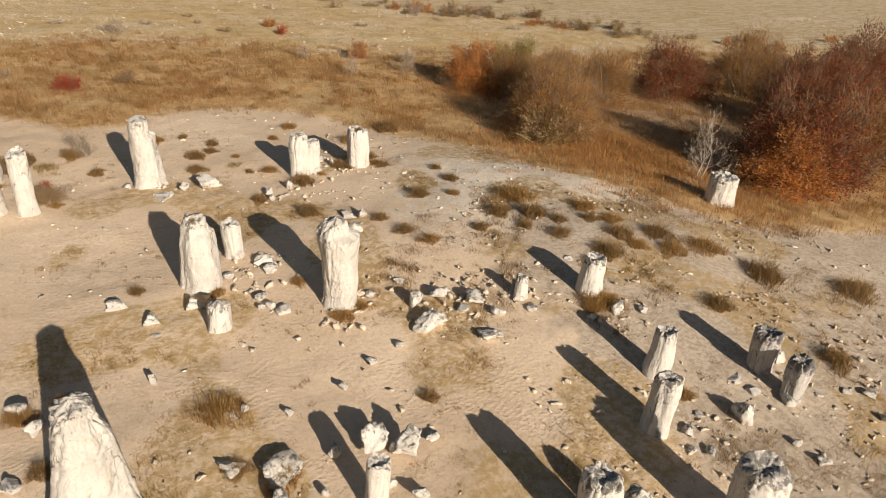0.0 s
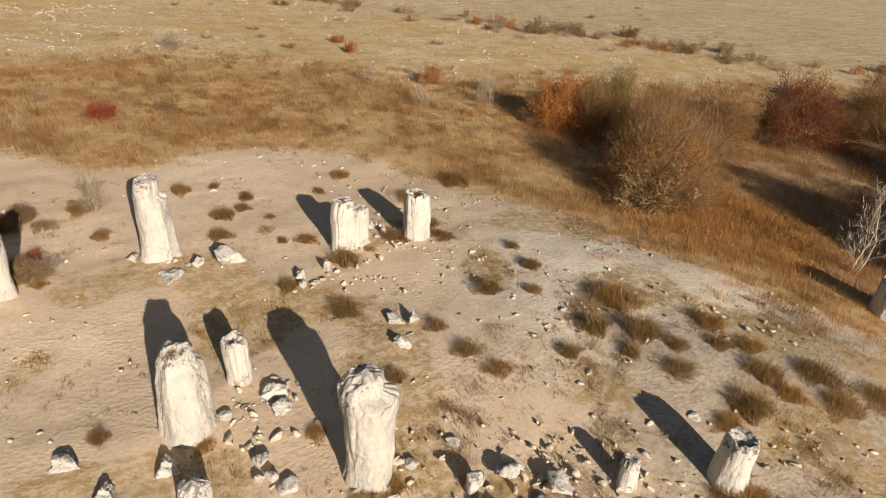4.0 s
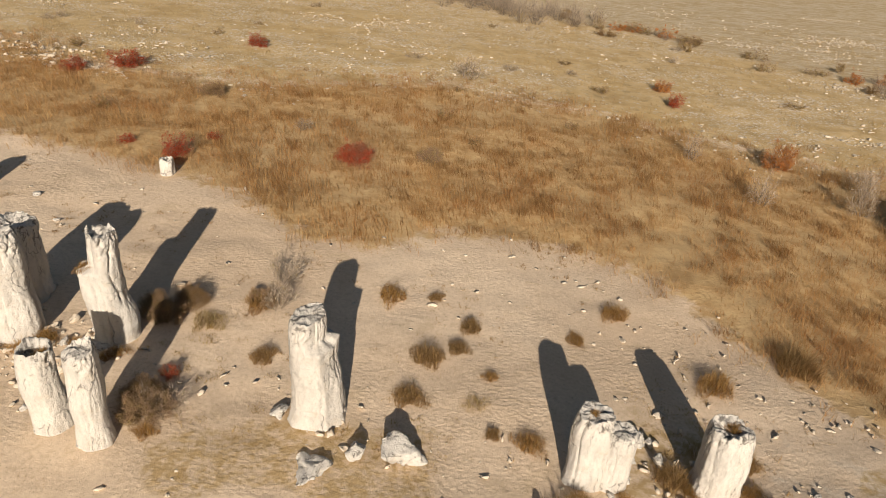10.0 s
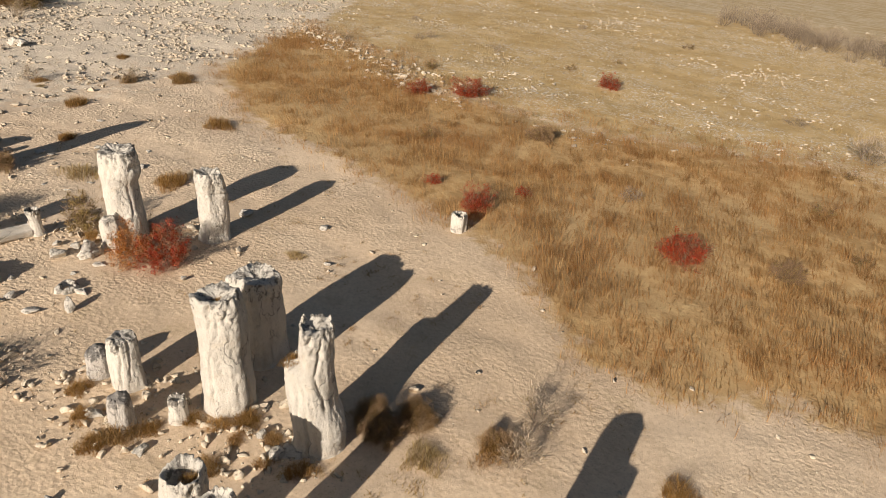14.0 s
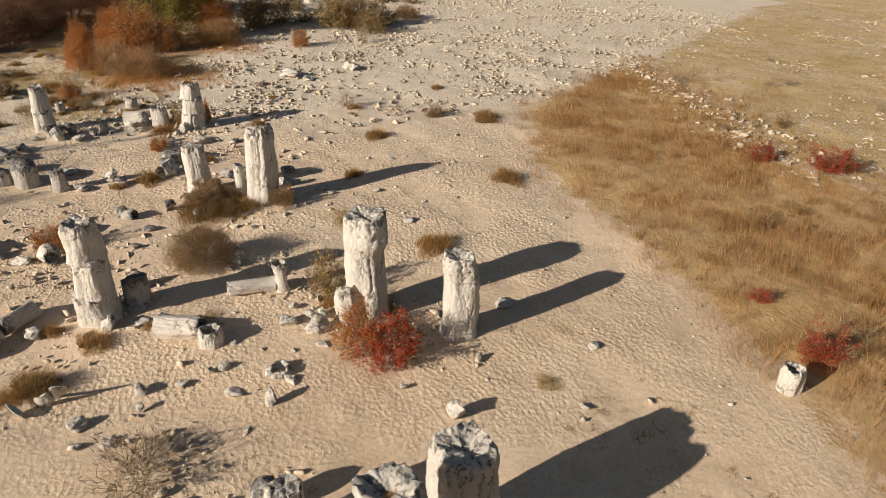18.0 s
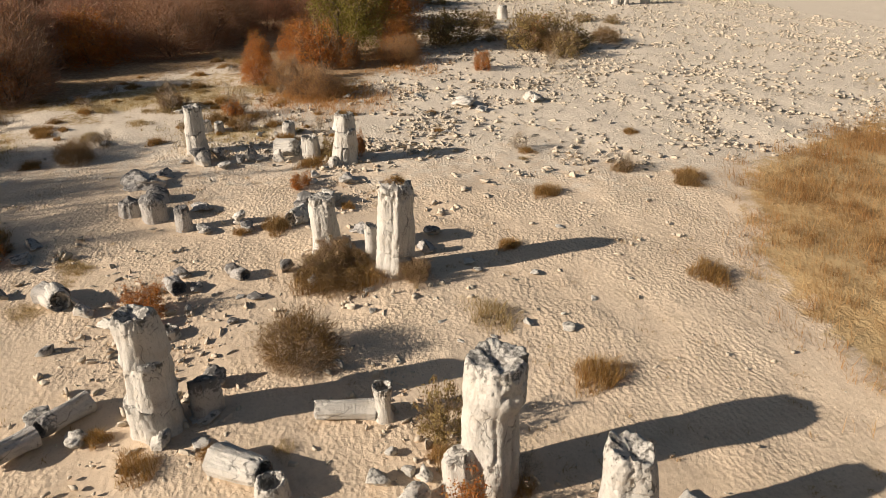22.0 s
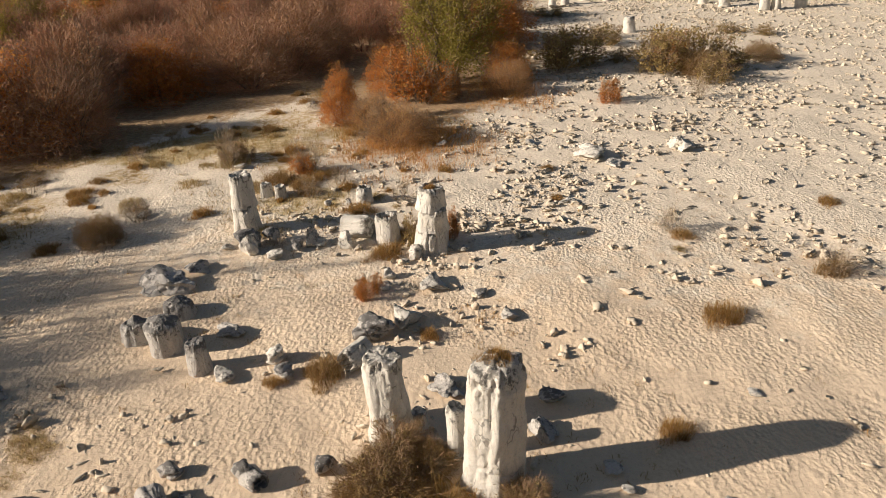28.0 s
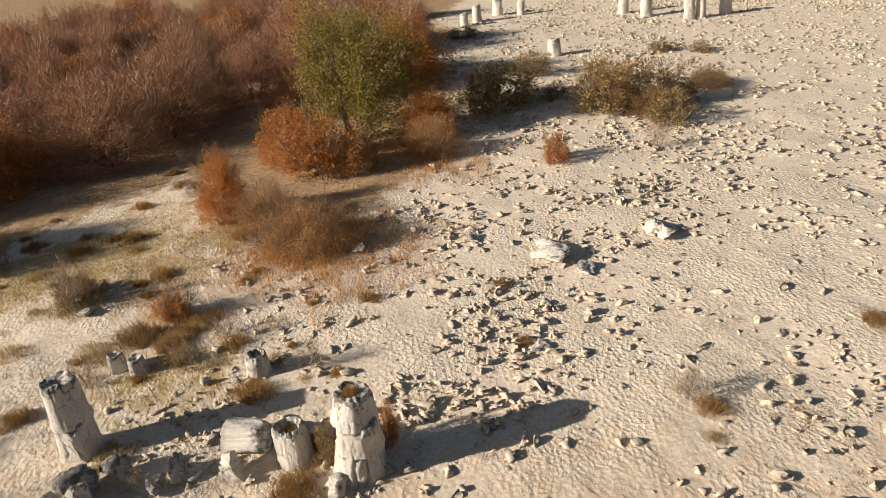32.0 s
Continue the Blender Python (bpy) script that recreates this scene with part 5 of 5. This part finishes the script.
for k, (x, y, w) in enumerate([(-28.3, 30.4, 1.5), (-28.8, 29.9, 1.1), (-31.3, 31.5, 1.5), (-31.9, 31.0, 1.1), (-30.2, 31.2, 1.3), (-18.5, 33.1, 1.3), (-18.0, 32.6, 0.9), (-17.6, 33.4, 0.7)]):
    tussock(x, y, w, 840 + k, TUFTS_PALE if x < -20 else TUFTS_GOLD, "flattened pale grass patch on the sand", 0.45)
BUSH_ORANGE.put(-27.5, 34.4, 1.5, 1.2, 30, "low bush with fiery orange leaves beside a column")
BUSH_DENSE.put(-28.2, 40.9, 2.8, 0.95, 8, "spreading brown scrub at the columns' feet")
BUSH_DENSE.put(-29.4, 41.6, 2.0, 0.8, 9, "spreading brown scrub at the columns' feet")
BUSH_SPARSE.put(-13.0, 35.2, 2.4, 1.1, 40, "low spreading grey bush on the sand")
BUSH_SPARSE.put(-13.6, 35.6, 1.8, 0.8, 41, "low spreading grey bush on the sand")
BUSH_OLIVE.put(-19.2, 42.9, 1.5, 1.6, 5, "yellowing bush beside a tall column")

# grass growing on the heads of columns
for k, (x, y, z, w) in enumerate([(-3.1, 35.4, 2.75, 0.5), (-4.02, 39.42, 2.98, 0.7), (-6.6, 39.3, 3.75, 0.4), (11.5, 35.3, 2.6, 0.35), (15.2, 35.4, 2.4, 0.5), (-28.5, 43.4, 4.0, 0.7), (-41.6, 43.0, 2.95, 0.6), (-42.7, 41.2, 1.2, 0.6), (3.9, 25.2, 3.3, 0.4), (-1.1, 15.1, 4.1, 0.45)]):
    ob = tussock(x, y, w, 500 + k, TUFTS_GOLD, "golden grass tuft growing on a column's head")
    ob.location.z += z - 0.32

# ---------------------------------------------------------------- bushes
for k, (x, y, h, w) in enumerate([(-8.0, 55.2, 1.3, 1.7), (-11.2, 56.6, 0.6, 1.0), (1.3, 57.2, 1.25, 2.4), (-18.3, 71.8, 1.3, 2.8), (-21.3, 69.7, 1.0, 1.9), (-11.7, 82.0, 1.1, 2.0), (23.6, 76.4, 1.1, 1.4), (-14.5, 43.2, 1.7, 2.2), (-1.0, 37.9, 0.5, 0.6), (-7.1, 58.5, 0.5, 0.9)]):
    BUSH_RED.put(x, y, w, h, k, "low bush with crimson autumn leaves in dry grass")
for k, (x, y, h, w) in enumerate([(-32.7, 28.0, 1.2, 1.5), (-38.2, 40.4, 0.8, 1.4), (-47.0, 20.8, 1.3, 1.5), (27.3, 64.0, 1.7, 2.0), (-42.4, 43.9, 1.4, 0.8), (-62.7, 57.2, 1.6, 2.2), (23.6, 81, 1.0, 1.5), (-52.4, 36.9, 1.2, 1.6), (-15.7, 42.5, 1.4, 2.0)]):
    BUSH_ORANGE.put(x, y, w, h, k, "low bush with rusty orange leaves beside stones")
BUSH_DENSE.put(-23.6, 39.35, 2.8, 1.75, 0)
BUSH_DENSE.put(-44.8, 28.8, 2.1, 1.5, 1)
BUSH_DENSE.put(-2.9, 41.2, 1.3, 0.8, 2)
BUSH_DENSE.put(-1.9, 42.0, 1.3, 0.8, 3)
BUSH_DENSE.put(-8.4, 40.6, 1.5, 0.8, 4)
BUSH_DENSE.put(-1.3, 36.6, 1.6, 0.8, 5)
BUSH_OLIVE.put(-75.4, 58.1, 6.4, 3.1, 3, "olive and yellow scrub on the far plain")
BUSH_ORANGE.put(-72.6, 66.0, 4.2, 2.6, 21, "rust-orange scrub on the far plain")
BUSH_OLIVE.put(-70.2, 67.5, 5.0, 3.4, 4, "olive and yellow scrub on the far plain")
BUSH_DENSE.put(-68.6, 66.4, 3.6, 2.2, 6, "russet scrub on the far plain")
BUSH_DENSE.put(-73.2, 73.9, 3.6, 1.6, 7, "russet scrub on the far plain")
BUSH_ORANGE.put(-52.0, 37.1, 1.2, 0.8, 22, "orange shoots at a bare bush's foot")
BUSH_SPARSE.put(-54.4, 32.7, 1.6, 2.3, 61, "bare grey bush before the wood")
BUSH_ORANGE.put(-66.2, 44.1, 5.0, 3.8, 23, "broad rust-orange scrub at the wood's edge")
for k, (x, y, h, w) in enumerate([(-55.4, 32.8, 1.1, 2.1), (-28.7, 40.6, 1.0, 1.9), (-29.7, 41.0, 1.0, 1.6), (0.4, 42.6, 0.5, 0.9), (-10.2, 66.8, 0.9, 1.8), (5.4, 58.5, 0.9, 1.3), (-33.8, 27.6, 0.7, 1.9), (-27.6, 43.9, 0.9, 1.4), (-0.9, 36.0, 0.8, 1.4), (-2.3, 40.9, 0.7, 1.2)]):
    BUSH_BROWN.put(x, y, w, h, k)
for k, (x, y, h, w) in enumerate([(0.9, 44.2, 1.1, 1.5), (1.2, 42.3, 1.0, 1.5), (-0.6, 36.4, 0.8, 1.5), (-17.2, 30.2, 1.0, 2.2), (-52.2, 37.2, 1.9, 1.6), (-41.4, 53.0, 1.1, 1.5), (-36.9, 57.5, 1.1, 1.6), (7.0, 78.5, 1.8, 3.2), (-17.2, 44.2, 0.8, 1.3), (-62.1, 63.5, 1.6, 1.7), (24.0, 57.5, 1.9, 1.6), (29.4, 57.2, 2.2, 1.6), (31.0, 60.2, 2.0, 1.5), (21.8, 64.0, 1.6, 1.4)]):
    BUSH_SPARSE.put(x, y, w, h, k)
for k, (x, y, h, w) in enumerate([(-70.1, 69.6, 1.6, 3.4), (-70.6, 63.9, 3.6, 5.0), (-74.2, 56.5, 3.2, 4.3), (-83.6, 63.5, 2.0, 3.8), (-86.2, 77.3, 1.0, 2.6), (-84.1, 80.2, 1.0, 2.3), (-75.5, 62.3, 1.3, 2.5), (-104.9, 63.3, 1.3, 4.2), (-42.2, 42.2, 1.3, 1.0), (-66, 66.5, 2.2, 3.2), (-78, 67, 2.0, 3.0)]):
    BUSH_OLIVE.put(x, y, w, h, k)
far = random.Random(8)
for k in range(190):
    west_part = k < 110
    u = far.random() * 2 if west_part else 2 + far.random() * (len(HEDGE) - 3)
    i = int(u)
    x = HEDGE[i][0] + (HEDGE[i + 1][0] - HEDGE[i][0]) * (u - i) + far.gauss(0, 1.6)
    y = HEDGE[i][1] + (HEDGE[i + 1][1] - HEDGE[i][1]) * (u - i) + far.gauss(0, 3.0) + 2
    if west_part:
        FAR_SAPLING.put(x, y, far.uniform(2.2, 3.4), far.uniform(1.3, 2.4), k, "bare grey-brown scrub along the far field edge", "scrub along the far field edge")
    else:
        kind = (FAR_SAPLING, FAR_BROWN, FAR_RUSSET, FAR_SAPLING, FAR_ORANGE, BUSH_RED if k % 3 == 0 else FAR_BROWN)[k % 6]
        kind.put(x, y, far.uniform(1.4, 3.2), far.uniform(0.7, 1.6), k, "low scrub along the far field edge", "scrub along the far field edge")
for k in range(46):
    x = far.uniform(-40, 80)
    y = far.uniform(60, 105)
    kind = (BUSH_SPARSE, FAR_BROWN, FAR_BROWN, BUSH_RED if k % 4 == 0 else BUSH_SPARSE)[k % 4]
    kind.put(x, y, far.uniform(0.8, 1.9), far.uniform(0.4, 0.9), k, "small bush in the dry pasture", "small bushes in the pasture")


# ---------------------------------------------------------------- loose stones, grass sheets
def sprinkle(rs, n, box, keep):
    x, y = rs.uniform(box[0], box[1], n), rs.uniform(box[2], box[3], n)
    p = keep(x, y)
    ok = rs.uniform(0, 1, n) < p
    return np.stack([x[ok], y[ok]], -1)


def bare(x, y):
    return soft(-beside(SAND_EDGE, x, y), 2.0)


def out_of_wood(x, y):
    return soft(-in_wood(x, y), 3.0)


rs = np.random.RandomState(3)
def stony_plain(x, y):
    return bare(x, y) * out_of_wood(x, y) * np.clip((-36 - x + (y - 44) * 0.35) / 9, 0, 1) * soft(y - 41, 7.0)


def clustered(rs, centres, most, reach):
    """Points in ragged heaps round the centres."""
    out = []
    for c in centres:
        n = int(2 + most * rs.uniform(0, 1) ** 2.2)
        a, s = rs.uniform(-0.5, 0.5), reach * (0.35 + 0.65 * n / most)
        p = rs.normal(0, 1, (n, 2)) * (s * 1.5, s * 0.6)
        out.append(np.stack([p[:, 0] * math.cos(a) - p[:, 1] * math.sin(a), p[:, 0] * math.sin(a) + p[:, 1] * math.cos(a)], -1) + c)
    return np.concatenate(out)


def ragged_sizes(rs, n, least, most, power):
    return least + (most - least) * rs.uniform(0, 1, n) ** power


heaps = sprinkle(rs, 8500, (-125, -37, 20, 110), lambda x, y: stony_plain(x, y) * (0.10 + 0.90 * patchy(x * 0.7, y * 1.5, 0.14, 2, -0.12, 0.3)))
plain = np.concatenate([clustered(rs, heaps, 20, 1.2), sprinkle(rs, 22000, (-125, -37, 20, 110), lambda x, y: 0.8 * stony_plain(x, y))])
scatter_stones("field_stones", plain, ragged_sizes(rs, len(plain), 0.06, 0.42, 2.8), CRUST, "sand-coloured ragged limestone crusts strewn over the plain", 4, 0.66, 0.28)
small = np.concatenate([clustered(rs, sprinkle(rs, 620, (-46, 30, 8, 62), lambda x, y: bare(x, y) * (0.1 + 0.9 * patchy(x, y, 0.2, 7, 0.0, 0.4))), 14, 0.9), sprinkle(rs, 2200, (-46, 30, 8, 62), bare)])
scatter_stones("loose_stones", small, ragged_sizes(rs, len(small), 0.04, 0.27, 3.0), CRUST, "small ragged limestone stones on the sand", 5, 0.6, 0.2)
knoll = np.concatenate([clustered(rs, sprinkle(rs, 170, (12, 33, 6, 44), bare), 14, 0.9), sprinkle(rs, 900, (12, 33, 6, 46), bare), clustered(rs, sprinkle(rs, 160, (14, 34, 3, 20), bare), 16, 0.9)])
scatter_stones("knoll_stones", knoll, ragged_sizes(rs, len(knoll), 0.04, 0.26, 3.0), CRUST, "loose jagged limestone stones on the eastern knoll", 6, 0.65, 0.2)
past = np.concatenate([clustered(rs, sprinkle(rs, 3200, (-60, 120, 58, 135), lambda x, y: soft(above(MEADOW_END, x, y) + 3, 10.0) * (0.02 + 0.98 * patchy(x, y * 1.8, 0.08, 11, 0.0, 0.3))), 70, 2.2), sprinkle(rs, 5000, (-60, 120, 58, 125), lambda x, y: 0.6 * soft(above(MEADOW_END, x, y) + 3, 10.0))])
scatter_stones("pasture_stones", past, ragged_sizes(rs, len(past), 0.07, 0.34, 2.8), CRUST, "pale stones strewn through the dry pasture", 7, 0.5, 0.18)


def grass_sheet(name, places, per, reach, lo, hi, lean, width, material, label, seed, wind=None):
    rs = np.random.RandomState(seed)
    n = len(places) * per
    root = np.repeat(places, per, 0) + rs.normal(0, reach, (n, 2))
    roots = np.concatenate([root, land(root[:, 0], root[:, 1])[:, None] - 0.03], 1)
    v, f = blades(rs, roots, rs.uniform(lo, hi, n), lean, width, wind)
    return tagged(new(name, mesh_of(name, v, f, material)), label, "grass", kind="stuff")


meadow = sprinkle(rs, 56000, (-45, 80, 14, 84), lambda x, y: soft(beside(SAND_EDGE, x, y) - 0.3, 4.0) * soft(-above(MEADOW_END, x, y), 10.0) * (0.25 + 0.75 * patchy(x, y, 0.25, 21, -0.3, 0.25)))
grass_sheet("meadow_grass", meadow, 17, 0.3, 0.16, 0.62, 1.25, 0.0085, STRAW, "dense knee-high straw-brown dry grass", 31, 3.6)
tufts = sprinkle(rs, 10000, (-45, 70, 14, 84), lambda x, y: soft(beside(SAND_EDGE, x, y) - 0.2, 3.5) * soft(-above(MEADOW_END, x, y), 8.0) * (0.12 + 0.88 * patchy(x, y, 0.3, 61, -0.2, 0.3)))
grass_sheet("meadow_tufts", tufts, 36, 0.2, 0.25, 0.66, 1.1, 0.0075, DUN_STRAW, "shaggy brown tufts standing in the dry meadow", 38, 3.6)
pale = sprinkle(rs, 24000, (-60, 110, 60, 120), lambda x, y: soft(above(MEADOW_END, x, y) + 4, 8.0) * (0.2 + 0.6 * patchy(x, y, 0.2, 23, -0.2, 0.3)))
grass_sheet("pasture_grass", pale, 6, 0.22, 0.12, 0.32, 0.9, 0.016, PALE_STRAW, "short pale dry pasture grass", 32)
thin = sprinkle(rs, 24000, (-60, 32, 8, 46), lambda x, y: bare(x, y) * weedy(x, y))
grass_sheet("thin_grass", thin, 22, 0.13, 0.04, 0.14, 1.7, 0.008, THIN_STRAW, "thin yellowed grass growing through sand", 33)
west = sprinkle(rs, 30000, (-80, -24, 8, 50), lambda x, y: bare(x, y) * np.clip(verge_grass(x, y) - 0.15, 0, 1) * soft(3 - in_wood(x, y), 4.0))
grass_sheet("verge_grass", west, 9, 0.2, 0.06, 0.3, 1.0, 0.011, THIN_STRAW, "patchy dry grass before the wood", 34)

rust = np.concatenate([rs.normal(0, 1, (700, 2)) * (2.6, 2.2) + (-56.2, 42.8), rs.normal(0, 1, (1300, 2)) * (3.6, 4.6) + (32.0, 32.5), rs.normal(0, 1, (300, 2)) * (3.5, 2.0) + (-68.0, 51.0)])
grass_sheet("rust_grass", rust, 16, 0.22, 0.15, 0.5, 1.0, 0.009, RUST_GRASS, "rust-orange dry grass round the thickets", 35)

HEAPS = [(-6, 38.4), (-4.6, 38.5), (-8.6, 38), (-2.4, 36.4), (-17, 42.8), (-15.6, 44.6), (-20.4, 42), (-29.6, 42.4), (-31, 41.6), (-45, 35.6), (-43.6, 39), (-41.6, 42), (-38, 42), (12.2, 34.2), (9, 22.6), (13, 20.4),
         (17, 18.5), (16, 11.5), (21, 11), (-22, 36), (13.4, 35.4), (5.4, 24.6), (6.8, 26), (-46, 37.4), (-36, 43.6), (-27, 42), (-19, 37.6), (-24, 33), (-29, 33), (-33, 30)]
HEAPS += [(-27.5, 36.5), (-26.4, 37.6), (-28.5, 34.4), (-25.4, 34.4), (-24.4, 36.0), (-30.2, 33.0), (-26.0, 33.0), (-31.8, 35.0), (-33.2, 41.0), (-32.4, 43.6), (-16.0, 46.0), (-14.8, 44.6), (-22.0, 41.8), (-26.6, 44.6), (-44.2, 36.4), (-40.2, 43.0), (-45.6, 38.2), (-33.6, 46.4), (4.0, 36.2), (10.4, 32.8), (14.2, 35.0), (8.2, 21.0), (11.8, 19.4), (14.4, 19.0)]
HEAPS += [(-11.6, 36.4), (-12.6, 36.0), (-13.6, 36.2), (-10.2, 36.6), (-10.8, 38.6), (-3.7, 38.6), (-4.4, 38.7), (-4.0, 38.3), (-5.6, 39.2), (-8.5, 38.2), (-8.3, 36.6), (-6.6, 38.3), (-4.8, 37.6), (-18.6, 43.0), (-16.4, 43.0), (-21, 37), (-22.4, 36.4), (-20.2, 34.2), (-35.2, 41.4), (-34.6, 39.4)]
heap = np.concatenate([rs.normal(0, 0.75, (30, 2)) + c for c in HEAPS])
scatter_stones("rubble_stones", heap, 0.07 + 0.25 * rs.uniform(0, 1, len(heap)) ** 2.4, CRUST, "limestone rubble at the feet of the standing stones", 8, 0.85)
weeds = sprinkle(rs, 16000, (-46, 31, 8, 58), lambda x, y: bare(x, y) * (0.05 + 0.5 * patchy(x, y, 0.3, 41, 0.0, 0.4)))
grass_sheet("sand_weeds", weeds, 13, 0.09, 0.03, 0.14, 1.5, 0.009, TUFT_GOLD, "small dry weeds dotted over the sand", 36)
scrub = sprinkle(rs, 5200, (11, 34, 2, 27), lambda x, y: bare(x, y) * (0.04 + 0.8 * patchy(x, y, 0.32, 47, 0.0, 0.35)))
grass_sheet("knoll_weeds", scrub, 26, 0.16, 0.05, 0.22, 1.3, 0.008, TUFT_BROWN, "low brown dried weeds on the stony knoll", 39)
for k, (x, y, w) in enumerate([(8.3, 20.7, 0.9), (9.2, 21.0, 0.6), (4.4, 24.4, 0.7), (11.4, 34.2, 0.9), (12.6, 34.5, 0.7), (-6.1, 38.4, 0.8), (-5.6, 38.9, 0.7), (-3.1, 38.6, 0.8), (18.4, 17.0, 1.0), (17.4, 16.9, 0.9), (-7.4, 37.2, 0.7), (-9.3, 36.4, 0.8), (-10.4, 37.0, 0.8), (14.5, 35.0, 0.7), (16.1, 35.2, 0.7), (-0.7, 35.4, 0.8), (-4.5, 38.9, 0.7), (-4.1, 38.2, 0.6), (-5.3, 38.3, 0.6), (-6.9, 38.1, 0.7), (-8.9, 37.3, 0.8), (-8.1, 36.0, 0.9), (-3.3, 38.3, 0.6), (-35.2, 42.3, 0.8), (-21.2, 33.9, 0.8), (-18.4, 42.6, 0.8), (-19.9, 36.8, 0.7), (-16.9, 44.3, 0.8)]):
    tussock(x, y, w, 700 + k, TUFTS_GOLD, "golden dry grass at a standing stone's foot")

# the scrubby verge before the wood, verge tussocks and low bushes
verge = random.Random(17)
placed = 0
while placed < 90:
    x, y = verge.uniform(-72, -30), verge.uniform(12, 43)
    d = in_wood(x, y)[0]
    if -13 < d < 1.5:
        tussock(x, y, verge.uniform(0.5, 1.5), 800 + placed, (TUFTS, TUFTS_GOLD, TUFTS_PALE)[placed % 3], "dry grass tussock before the wood")
        if placed % 5 == 0:
            BUSH_SPARSE.put(x + 1.5, y + 0.6, verge.uniform(0.9, 1.8), verge.uniform(0.5, 1.1), placed, "low dry bush before the wood")
        placed += 1
line = rs.uniform(0, 1, 1000)
rim = np.stack([-46 + 28 * line + rs.normal(0, 1.3, 1000), 82.5 - 12 * line ** 0.8 + rs.normal(0, 1.2, 1000)], -1)
scatter_stones("rim_stones", rim, 0.09 + 0.36 * rs.uniform(0, 1, 1000) ** 2.4, CRUST, "pale stones along the meadow's far rim", 9, 0.7)
